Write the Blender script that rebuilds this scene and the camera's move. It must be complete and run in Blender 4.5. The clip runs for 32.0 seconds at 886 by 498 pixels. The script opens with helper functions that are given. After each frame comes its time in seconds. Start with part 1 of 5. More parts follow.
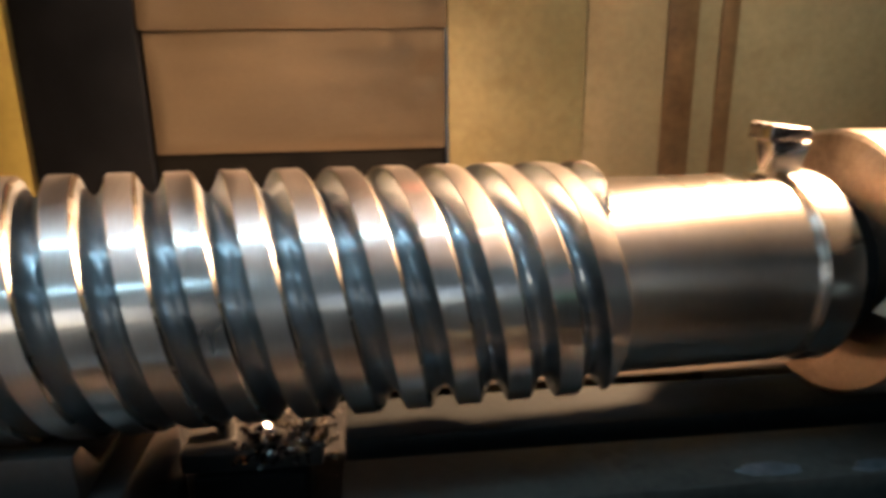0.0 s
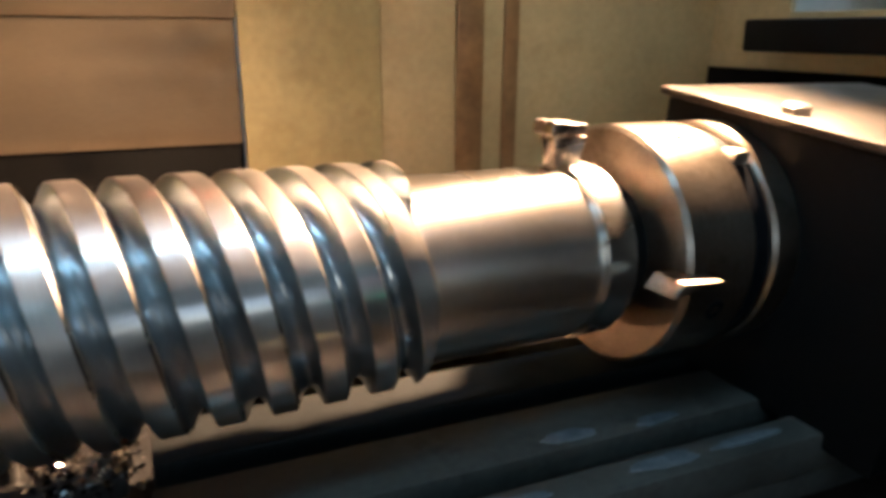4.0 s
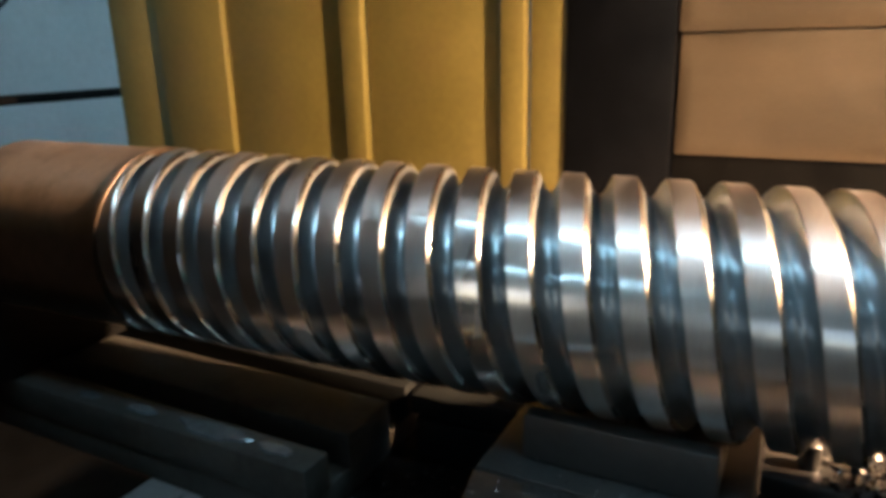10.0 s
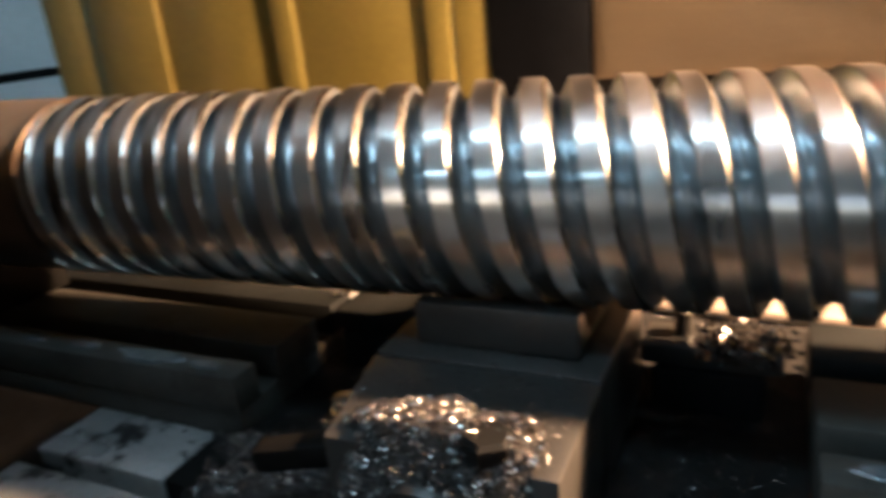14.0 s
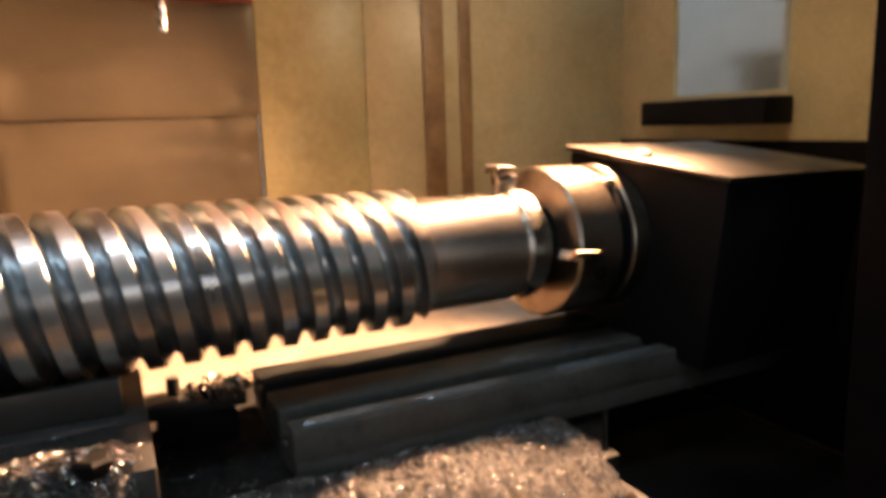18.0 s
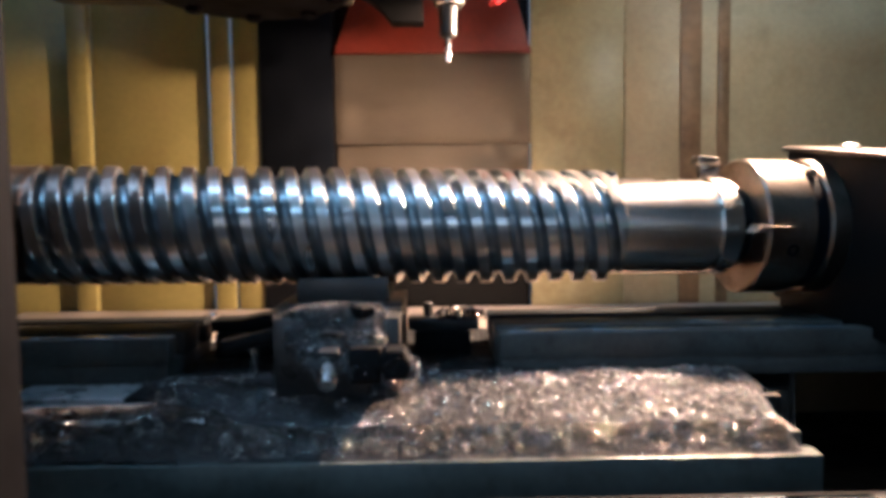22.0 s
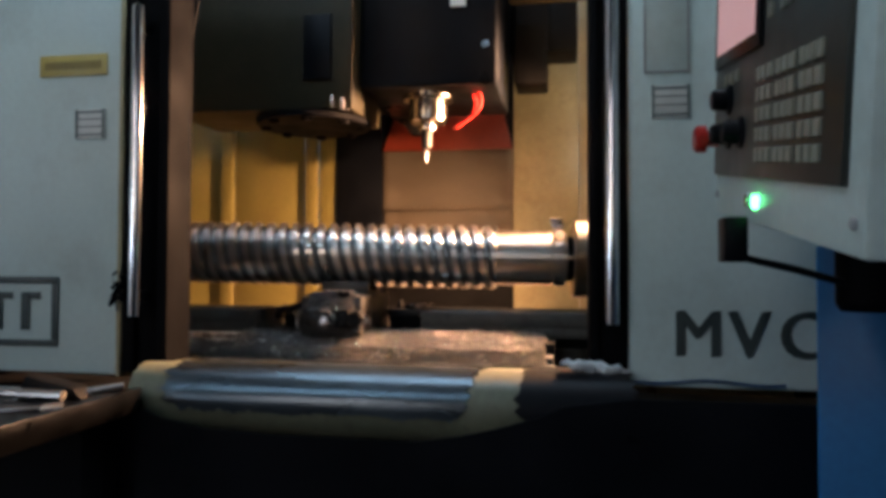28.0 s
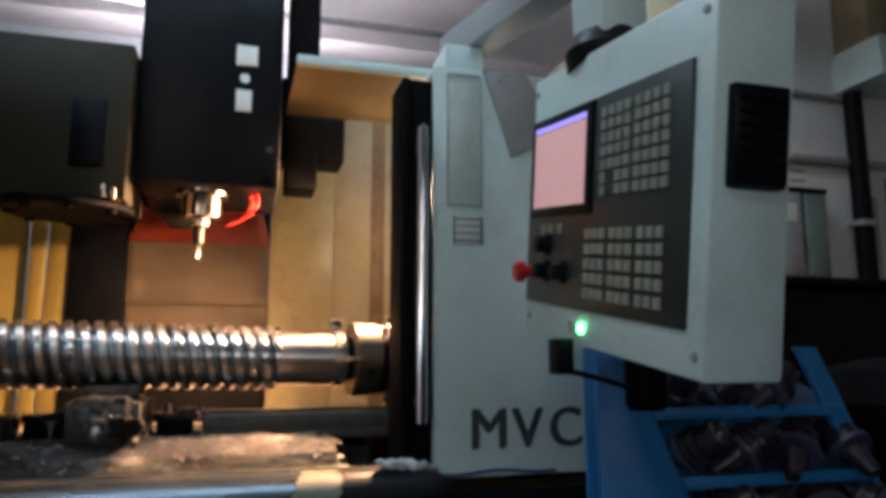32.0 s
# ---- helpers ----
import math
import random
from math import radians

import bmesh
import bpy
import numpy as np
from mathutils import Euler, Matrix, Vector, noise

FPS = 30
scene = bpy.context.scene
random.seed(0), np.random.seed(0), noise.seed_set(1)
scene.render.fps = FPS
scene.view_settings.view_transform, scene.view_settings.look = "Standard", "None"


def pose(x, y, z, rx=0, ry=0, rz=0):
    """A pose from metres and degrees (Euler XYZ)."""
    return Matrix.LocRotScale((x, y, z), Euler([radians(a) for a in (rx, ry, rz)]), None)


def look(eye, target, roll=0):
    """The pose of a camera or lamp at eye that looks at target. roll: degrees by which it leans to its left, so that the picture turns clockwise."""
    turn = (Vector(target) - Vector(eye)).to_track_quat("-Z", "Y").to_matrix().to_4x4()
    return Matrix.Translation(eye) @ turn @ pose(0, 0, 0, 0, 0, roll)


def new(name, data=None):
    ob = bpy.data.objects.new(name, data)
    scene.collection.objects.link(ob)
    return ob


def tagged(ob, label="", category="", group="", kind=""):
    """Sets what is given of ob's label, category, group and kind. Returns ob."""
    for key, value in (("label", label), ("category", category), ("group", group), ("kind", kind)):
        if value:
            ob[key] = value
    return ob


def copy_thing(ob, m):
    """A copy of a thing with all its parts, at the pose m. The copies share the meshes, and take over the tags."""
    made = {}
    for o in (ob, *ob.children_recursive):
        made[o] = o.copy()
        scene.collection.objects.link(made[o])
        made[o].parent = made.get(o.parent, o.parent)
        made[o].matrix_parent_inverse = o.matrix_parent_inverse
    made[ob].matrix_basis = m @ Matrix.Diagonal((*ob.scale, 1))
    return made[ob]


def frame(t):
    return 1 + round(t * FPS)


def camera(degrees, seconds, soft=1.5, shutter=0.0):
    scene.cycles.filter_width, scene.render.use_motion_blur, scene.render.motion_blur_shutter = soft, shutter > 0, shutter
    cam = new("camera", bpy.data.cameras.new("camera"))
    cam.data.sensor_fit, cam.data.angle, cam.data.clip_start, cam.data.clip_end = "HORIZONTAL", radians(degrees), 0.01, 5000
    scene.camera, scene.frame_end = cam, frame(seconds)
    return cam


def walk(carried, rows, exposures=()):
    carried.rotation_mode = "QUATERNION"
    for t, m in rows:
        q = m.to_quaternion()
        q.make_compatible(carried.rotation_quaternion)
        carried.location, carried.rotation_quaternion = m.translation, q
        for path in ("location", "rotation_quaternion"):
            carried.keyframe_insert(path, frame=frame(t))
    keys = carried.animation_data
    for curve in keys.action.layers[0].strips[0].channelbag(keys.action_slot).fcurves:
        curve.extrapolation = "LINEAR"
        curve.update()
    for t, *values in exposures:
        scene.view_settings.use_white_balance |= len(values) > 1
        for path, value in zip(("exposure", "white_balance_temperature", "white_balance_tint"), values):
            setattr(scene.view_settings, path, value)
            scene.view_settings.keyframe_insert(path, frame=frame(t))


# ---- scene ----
cam = camera(65, 32.0, soft=4.2, shutter=0.5)
PATH = [
    (0, (-0.172, -0.506, 1.445), (0.029, 1.403, 0.883), -0.7),
    (0.5, (-0.162, -0.507, 1.447), (0.155, 1.386, 0.884), -0.4),
    (1, (-0.149, -0.511, 1.451), (0.327, 1.346, 0.883), -0.7),
    (1.5, (-0.139, -0.517, 1.455), (0.461, 1.302, 0.882), -1.1),
    (2, (-0.132, -0.521, 1.46), (0.614, 1.243, 0.883), -1.1),
    (2.5, (-0.136, -0.513, 1.458), (0.802, 1.162, 0.894), -0),
    (5, (-0.203, -0.493, 1.45), (0.255, 1.351, 0.825), 0.4),
    (5.5, (-0.219, -0.475, 1.436), (0.102, 1.397, 0.809), 0.5),
    (6, (-0.231, -0.478, 1.442), (-0.052, 1.417, 0.83), 1.1),
    (6.5, (-0.24, -0.5, 1.446), (-0.195, 1.408, 0.847), 0.3),
    (7, (-0.25, -0.51, 1.455), (-0.35, 1.395, 0.855), 0.6),
    (7.5, (-0.272, -0.504, 1.45), (-0.518, 1.394, 0.868), 0.6),
    (8, (-0.295, -0.505, 1.449), (-0.665, 1.374, 0.871), 0.7),
    (8.5, (-0.319, -0.516, 1.449), (-0.809, 1.339, 0.885), 0.8),
    (9, (-0.341, -0.524, 1.451), (-0.962, 1.295, 0.897), 0.8),
    (9.5, (-0.345, -0.528, 1.455), (-1.115, 1.233, 0.903), -0.4),
    (10, (-0.346, -0.531, 1.46), (-1.245, 1.166, 0.903), -1.4),
    (10.5, (-0.336, -0.531, 1.461), (-1.365, 1.094, 0.913), -3.1),
    (11, (-0.322, -0.534, 1.461), (-1.444, 1.029, 0.914), -4.4),
    (11.5, (-0.306, -0.542, 1.456), (-1.529, 0.938, 0.896), -5.8),
    (12, (-0.291, -0.545, 1.44), (-1.541, 0.893, 0.832), -6),
    (12.5, (-0.288, -0.542, 1.43), (-1.518, 0.887, 0.765), -6.4),
    (13, (-0.277, -0.57, 1.441), (-1.536, 0.836, 0.778), -6.8),
    (13.5, (-0.264, -0.568, 1.435), (-1.461, 0.891, 0.774), -6.6),
    (14, (-0.249, -0.56, 1.426), (-1.083, 1.132, 0.76), -5.8),
    (14.5, (-0.293, -0.616, 1.448), (-0.699, 1.177, 0.66), -5.5),
    (15, (-0.356, -0.701, 1.405), (-0.277, 1.154, 0.66), -2),
    (15.5, (-0.311, -0.755, 1.393), (-0.122, 1.113, 0.705), -1.7),
    (17.5, (-0.357, -0.869, 1.435), (0.502, 0.878, 0.976), -1.8),
    (18, (-0.367, -0.865, 1.441), (0.484, 0.911, 1.09), -1.8),
    (18.5, (-0.379, -0.865, 1.441), (0.369, 0.988, 1.358), -0.9),
    (19, (-0.399, -0.874, 1.504), (0.197, 1.035, 1.551), -1.2),
    (19.5, (-0.406, -0.879, 1.522), (0.108, 1.049, 1.667), -1.5),
    (20, (-0.416, -0.871, 1.542), (0.042, 1.068, 1.711), -1.7),
    (20.5, (-0.414, -0.865, 1.482), (0.186, 1.042, 1.429), -2.6),
    (21, (-0.37, -0.902, 1.415), (0.209, 1.007, 1.278), -0.6),
    (21.5, (-0.301, -1.045, 1.321), (-0.052, 0.933, 1.16), -1.1),
    (22, (-0.307, -1.17, 1.299), (-0.275, 0.825, 1.172), -0.7),
    (22.5, (-0.373, -1.362, 1.287), (-0.296, 0.633, 1.174), -3),
    (23, (-0.404, -1.516, 1.263), (-0.286, 0.478, 1.169), 0.8),
    (23.5, (-0.388, -1.609, 1.277), (-0.307, 0.386, 1.154), -0.1),
    (24, (-0.46, -1.69, 1.27), (-0.141, 0.284, 1.224), -1.5),
    (24.5, (-0.502, -1.803, 1.28), (-0.074, 0.15, 1.241), -1.3),
    (26.5, (-0.124, -2.095, 1.228), (-0.044, -0.097, 1.249), -0.3),
    (27, (0.003, -2.106, 1.229), (-0.077, -0.109, 1.3), -0.1),
    (27.5, (0.132, -2.093, 1.227), (-0.181, -0.118, 1.266), 2.3),
    (28, (0.201, -2.079, 1.226), (-0.143, -0.109, 1.281), 0.2),
    (28.5, (0.223, -2.09, 1.23), (-0.143, -0.125, 1.298), -0.1),
    (29, (0.203, -2.13, 1.228), (-0.026, -0.145, 1.315), 0.8),
    (29.5, (0.104, -2.176, 1.237), (0.254, -0.189, 1.404), 0.6),
    (30, (0, -2.211, 1.253), (0.408, -0.265, 1.47), 0.5),
    (30.5, (-0.011, -2.213, 1.259), (0.455, -0.286, 1.526), 0.1),
    (31, (-0.024, -2.208, 1.265), (0.492, -0.297, 1.548), -0.3),
    (31.5, (-0.051, -2.179, 1.275), (0.489, -0.281, 1.602), -0.4),
    (32, (-0.09, -2.201, 1.266), (0.439, -0.297, 1.569), -0),
]
EXPOSURES = [(0, 0.72, 5900, 12), (5, 0.94, 5450, 10), (7, 0.72, 5350, 9), (9, 0.84, 5400, 7), (11, 0.92, 5900, 9), (13, 0.92, 5800, 10), (15, 1.06, 6200, 18), (18, 0.94, 6800, 24), (20, 0.64, 6450, 20), (21, 0.89, 5600, 14), (22, 0.90, 4750, 13), (22.5, 0.92, 5200, 14), (23, 0.78, 5800, 16), (24, 0.88, 6400, 18), (27, 0.82, 6450, 26), (32, 0.92, 6550, 25)]
walk(cam, [(t, look(eye, target, roll)) for t, eye, target, roll in PATH], EXPOSURES)

# ---------- world, lamps ----------
world = bpy.data.worlds.new("sky")
scene.world = world
world.use_nodes = True
sky = world.node_tree.nodes.new("ShaderNodeTexSky")
sky.sky_type = 'NISHITA'
sky.sun_disc = False
sky.sun_elevation = radians(25)
sky.sun_rotation = radians(200)
world.node_tree.links.new(sky.outputs[0], world.node_tree.nodes["Background"].inputs[0])
world.node_tree.nodes["Background"].inputs[1].default_value = 0.08

LAMP = Vector((0.550, 0.200, 1.862))


def lamp(name, kind, m, energy, colour, **kw):
    d = bpy.data.lights.new(name, kind)
    d.energy, d.color = energy, colour
    for k, v in kw.items():
        if k == "radius":
            d.shadow_soft_size = v
        if k == "size":
            d.shape, d.size, d.size_y = "RECTANGLE", v[0], v[1]
    o = new(name, d)
    o.matrix_world = m
    return o


spot = lamp("work_lamp_light", "SPOT", look(LAMP + Vector((0.0, 0.05, 0.0)), (-0.5, -0.05, 1.20)), 560, (1.0, 0.58, 0.29), radius=0.04)
spot.data.spot_size, spot.data.spot_blend = radians(120), 1.0
# overhead shop lights (their fixtures stand below), added fill lights and daylight in the far windows
lamp("shop_fill_light", "AREA", pose(-0.35, -0.68, 2.985), 8.5, (0.50, 0.85, 1.0), size=(1.7, 0.17))
lamp("shop_fill_light", "AREA", pose(-1.7, -3.7, 3.545), 16, (0.50, 0.85, 1.0), size=(2.4, 0.14))
# upward fill added above the hung tubes to brighten the ceiling
lamp("ceiling_brightener", "AREA", pose(-0.35, -0.68, 3.08, 180), 14, (0.86, 0.93, 1.0), size=(1.7, 0.17))
lamp("ceiling_brightener", "AREA", pose(-1.7, -3.7, 3.62, 180), 5, (0.86, 0.93, 1.0), size=(2.4, 0.14))
# fill lights added out of sight to brighten the far ceiling and walls
lamp("shop_fill_light", "AREA", pose(-1.7, 2.4, 3.545), 9, (0.42, 0.85, 0.95), size=(1.6, 0.14))
lamp("ceiling_brightener", "AREA", pose(-1.7, 2.4, 3.62, 180), 20, (0.50, 0.87, 0.97), size=(1.6, 0.14))
lamp("shop_fill_light", "AREA", pose(1.6, 0.9, 3.445), 16, (0.70, 0.88, 1.0), size=(1.6, 0.14))
lamp("ceiling_brightener", "AREA", pose(1.6, 0.9, 3.52, 180), 60, (0.90, 0.93, 1.0), size=(1.6, 0.14))
lamp("ceiling_brightener", "AREA", pose(-0.35, 2.6, 3.275, 180), 150, (0.93, 0.92, 1.0), size=(0.14, 1.2))
lamp("window_daylight", "AREA", look((-4.05, -5.1, 1.6), (-1, -0.5, 1.2)), 12, (0.55, 0.82, 1.0), size=(0.9, 0.7))
for wx in (-2.2, 1.2):
    lamp("window_daylight", "AREA", look((wx, -6.05, 2.3), (wx, 0, 1.2)), 1.2, (0.55, 0.82, 1.0), size=(1.5, 1.3))


# ---------- materials ----------
def material(name, colour, rough=0.5, metal=0.0, vary=0.15, scale=6.0, grain=60.0, bump=0.08, stretch=(1, 1, 1), stain=None, stain_amount=0.0, spec=0.5, island=0.0, stain_range=(0.52, 0.72)):
    m = bpy.data.materials.new(name)
    m.use_nodes = True
    nt = m.node_tree
    b = nt.nodes["Principled BSDF"]
    N = nt.nodes.new
    co = N("ShaderNodeTexCoord")
    mp = N("ShaderNodeMapping")
    mp.inputs["Scale"].default_value = stretch
    nt.links.new(co.outputs["Object"], mp.inputs[0])
    big, fine = N("ShaderNodeTexNoise"), N("ShaderNodeTexNoise")
    big.inputs["Scale"].default_value, big.inputs["Detail"].default_value = scale, 5
    fine.inputs["Scale"].default_value, fine.inputs["Detail"].default_value = grain, 4
    nt.links.new(mp.outputs[0], big.inputs["Vector"])
    nt.links.new(mp.outputs[0], fine.inputs["Vector"])
    ramp = N("ShaderNodeMapRange")
    ramp.inputs["From Min"].default_value, ramp.inputs["From Max"].default_value = 0.3, 0.7
    ramp.inputs["To Min"].default_value, ramp.inputs["To Max"].default_value = 1 - vary, 1 + vary
    nt.links.new(big.outputs["Fac"], ramp.inputs["Value"])
    ramp2 = N("ShaderNodeMapRange")
    ramp2.inputs["From Min"].default_value, ramp2.inputs["From Max"].default_value = 0.3, 0.7
    ramp2.inputs["To Min"].default_value, ramp2.inputs["To Max"].default_value = 1 - vary * 0.5, 1 + vary * 0.5
    nt.links.new(fine.outputs["Fac"], ramp2.inputs["Value"])
    mul = N("ShaderNodeMath")
    mul.operation = "MULTIPLY"
    nt.links.new(ramp.outputs[0], mul.inputs[0])
    nt.links.new(ramp2.outputs[0], mul.inputs[1])
    last = mul.outputs[0]
    if island:
        g = N("ShaderNodeNewGeometry")
        r3 = N("ShaderNodeMapRange")
        r3.inputs["To Min"].default_value, r3.inputs["To Max"].default_value = 1 - island, 1 + island
        nt.links.new(g.outputs["Random Per Island"], r3.inputs["Value"])
        m3 = N("ShaderNodeMath")
        m3.operation = "MULTIPLY"
        nt.links.new(last, m3.inputs[0])
        nt.links.new(r3.outputs[0], m3.inputs[1])
        last = m3.outputs[0]
    col = N("ShaderNodeVectorMath")
    col.operation = "SCALE"
    col.inputs[0].default_value = colour
    nt.links.new(last, col.inputs["Scale"])
    out = col.outputs[0]
    if stain:
        st = N("ShaderNodeTexNoise")
        st.inputs["Scale"].default_value, st.inputs["Detail"].default_value = scale * 1.7, 6
        st.inputs["Roughness"].default_value = 0.7
        nt.links.new(co.outputs["Object"], st.inputs["Vector"])
        rr = N("ShaderNodeMapRange")
        rr.inputs["From Min"].default_value, rr.inputs["From Max"].default_value = stain_range
        rr.inputs["To Max"].default_value = stain_amount
        nt.links.new(st.outputs["Fac"], rr.inputs["Value"])
        mx = N("ShaderNodeMix")
        mx.data_type = "RGBA"
        nt.links.new(rr.outputs[0], mx.inputs["Factor"])
        nt.links.new(out, mx.inputs[6])
        mx.inputs[7].default_value = (*stain, 1)
        out = mx.outputs[2]
    nt.links.new(out, b.inputs["Base Color"])
    rg = N("ShaderNodeMapRange")
    rg.inputs["From Min"].default_value, rg.inputs["From Max"].default_value = 0.3, 0.7
    rg.inputs["To Min"].default_value, rg.inputs["To Max"].default_value = max(rough * 0.75, 0.02), min(rough * 1.25, 1)
    nt.links.new(big.outputs["Fac"], rg.inputs["Value"])
    nt.links.new(rg.outputs[0], b.inputs["Roughness"])
    b.inputs["Metallic"].default_value = metal
    b.inputs["Specular IOR Level"].default_value = spec
    if bump:
        bp = N("ShaderNodeBump")
        bp.inputs["Strength"].default_value, bp.inputs["Distance"].default_value = bump, 0.002
        nt.links.new(fine.outputs["Fac"], bp.inputs["Height"])
        nt.links.new(bp.outputs[0], b.inputs["Normal"])
    return m


def glow(name, colour, strength):
    m = bpy.data.materials.new(name)
    m.use_nodes = True
    b = m.node_tree.nodes["Principled BSDF"]
    b.inputs["Base Color"].default_value = (*colour, 1)
    b.inputs["Emission Color"].default_value = (*colour, 1)
    b.inputs["Emission Strength"].default_value = strength
    return m


def turned(m, amount):
    """Fine rings round the screw's axis: the gloss spreads along the axis."""
    b = m.node_tree.nodes["Principled BSDF"]
    tg = m.node_tree.nodes.new("ShaderNodeTangent")
    tg.direction_type, tg.axis = "RADIAL", "X"
    m.node_tree.links.new(tg.outputs[0], b.inputs["Tangent"])
    b.inputs["Anisotropic"].default_value = amount
    b.inputs["Anisotropic Rotation"].default_value = 0.25
    return m


def polished(m, rough, share):
    """Lays a share of clear mirror gloss over the broader sheen of machined steel."""
    nt = m.node_tree
    b = nt.nodes["Principled BSDF"]
    g = nt.nodes.new("ShaderNodeBsdfAnisotropic")
    g.inputs["Roughness"].default_value = rough
    nt.links.new(b.inputs["Base Color"].links[0].from_socket, g.inputs["Color"])
    nt.links.new(b.inputs["Normal"].links[0].from_socket, g.inputs["Normal"])
    mix = nt.nodes.new("ShaderNodeMixShader")
    mix.inputs[0].default_value = share
    nt.links.new(b.outputs[0], mix.inputs[1])
    nt.links.new(g.outputs[0], mix.inputs[2])
    nt.links.new(mix.outputs[0], nt.nodes["Material Output"].inputs[0])
    return m


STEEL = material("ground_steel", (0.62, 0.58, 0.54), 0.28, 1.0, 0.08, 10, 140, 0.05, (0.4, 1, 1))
# one screw steel: groove colour darkened for shade, chamfer lightened for its glint
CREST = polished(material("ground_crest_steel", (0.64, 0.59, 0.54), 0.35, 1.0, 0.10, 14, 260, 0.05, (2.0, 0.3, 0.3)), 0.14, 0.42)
GROOVE = polished(material("polished_shade_groove_steel", (0.42, 0.44, 0.45), 0.42, 1.0, 0.12, 20, 200, 0.06), 0.15, 0.55)
CHAMFER = polished(material("glint_chamfer_steel", (0.72, 0.66, 0.58), 0.26, 1.0, 0.06, 20, 200, 0.04), 0.09, 0.62)
SHAFT = turned(material("turned_shaft_steel", (0.60, 0.54, 0.48), 0.29, 1.0, 0.08, 9, 240, 0.05, (0.5, 0.35, 0.35)), 0.7)
CHUCK = turned(material("oily_turned_steel", (0.30, 0.25, 0.20), 0.33, 1.0, 0.2, 9, 200, 0.08, stain=(0.08, 0.06, 0.04), stain_amount=0.7), 0.6)
DULL = material("dull_oiled_steel", (0.035, 0.034, 0.032), 0.36, 0.3, 0.20, 9, 120, 0.12, stain=(0.04, 0.03, 0.02), stain_amount=0.6)
CASTIRON = material("dark_cast_iron", (0.0045, 0.0045, 0.0044), 0.6, 0.0, 0.3, 8, 120, 0.25, spec=0.1)
BLACK = material("black_paint", (0.004, 0.0048, 0.0065), 0.36, 0.0, 0.25, 8, 90, 0.08, spec=0.1)
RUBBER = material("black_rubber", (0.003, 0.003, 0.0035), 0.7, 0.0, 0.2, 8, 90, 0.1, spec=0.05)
YELLOW = material("aged_yellow_paint", (0.170, 0.140, 0.034), 0.42, 0.0, 0.16, 3.5, 60, 0.08, stain=(0.17, 0.12, 0.04), stain_amount=0.5)
WALLCREAM = material("stained_cream_paint", (0.42, 0.355, 0.20), 0.42, 0.0, 0.14, 4, 70, 0.08, stain=(0.26, 0.20, 0.09), stain_amount=0.5)
CREAM = material("cream_paint", (0.38, 0.33, 0.19), 0.42, 0.0, 0.12, 5, 70, 0.08, stain=(0.25, 0.20, 0.10), stain_amount=0.4)
OFFWHITE = material("greyish_white_machine_paint", (0.50, 0.62, 0.59), 0.4, 0.0, 0.07, 2.5, 70, 0.05, stain=(0.30, 0.33, 0.30), stain_amount=0.35)
SHEET = material("brushed_sheet_steel", (0.135, 0.108, 0.072), 0.5, 0.6, 0.12, 4, 180, 0.08, (0.5, 1, 3), stain=(0.12, 0.095, 0.07), stain_amount=0.5)
CHROME = material("chrome", (0.75, 0.76, 0.78), 0.12, 1.0, 0.04, 8, 90, 0.02)
PLATE = material("oiled_table_iron", (0.050, 0.048, 0.042), 0.55, 0.0, 0.22, 9, 110, 0.12, spec=0.15, stain=(0.02, 0.017, 0.014), stain_amount=0.8)
TABLE = material("ground_table_top", (0.50, 0.50, 0.49), 0.30, 0.6, 0.15, 7, 120, 0.08, stain=(0.02, 0.02, 0.02), stain_amount=0.95, stain_range=(0.555, 0.60))
CHARCOAL = material("oily_black_steel", (0.030, 0.031, 0.033), 0.32, 1.0, 0.3, 12, 120, 0.12)
RED = material("red_paint", (0.16, 0.022, 0.008), 0.45, 0.0, 0.2, 6, 70, 0.06)
REDPLASTIC = material("red_plastic", (0.50, 0.022, 0.015), 0.3, 0.0, 0.08, 9, 70, 0.03)
CHIP = material("bright_metal_swarf", (0.225, 0.21, 0.20), 0.25, 1.0, 0.1, 30, 200, 0.0, island=0.7)
CHIPOILY = material("oily_metal_swarf", (0.25, 0.22, 0.19), 0.25, 1.0, 0.1, 30, 200, 0.0, island=0.85)
CHIPBRIGHT = material("bright_clean_swarf", (0.85, 0.80, 0.74), 0.14, 1.0, 0.1, 30, 200, 0.0, island=0.2)
# oiled iron with shade put into its near-black colour
DARKIRON = material("oil_shade_table_iron", (0.008, 0.009, 0.009), 0.6, 0.0, 0.3, 9, 120, 0.12, spec=0.12)
# oily swarf whose colour also carries the shade under the screw
OILBED = material("shade_dark_oily_swarf", (0.006, 0.0055, 0.005), 0.7, 0.0, 0.5, 60, 260, 0.6, spec=0.2)
CHIPBED = material("packed_swarf", (0.020, 0.019, 0.018), 0.75, 0.0, 0.5, 60, 260, 0.6)
BLUE = material("blue_paint", (0.004, 0.13, 0.31), 0.45, 0.0, 0.15, 5, 70, 0.06)
# beige taken down to near black for the head's shade on the magazine
BEIGE = material("shade_dark_beige_paint", (0.020, 0.017, 0.009), 0.5, 0.0, 0.2, 5, 70, 0.08, stain=(0.012, 0.010, 0.006), stain_amount=0.6, spec=0.15)
DARKWALL = material("dark_floor_paint", (0.03, 0.032, 0.035), 0.6, 0.0, 0.3, 2, 30, 0.1)
WALL = material("whitewashed_wall", (0.60, 0.66, 0.67), 0.8, 0.0, 0.10, 1.2, 30, 0.15, stain=(0.36, 0.40, 0.40), stain_amount=0.5)
CEIL = material("white_ceiling_sheet", (0.74, 0.71, 0.68), 0.7, 0.0, 0.06, 1.0, 30, 0.06)
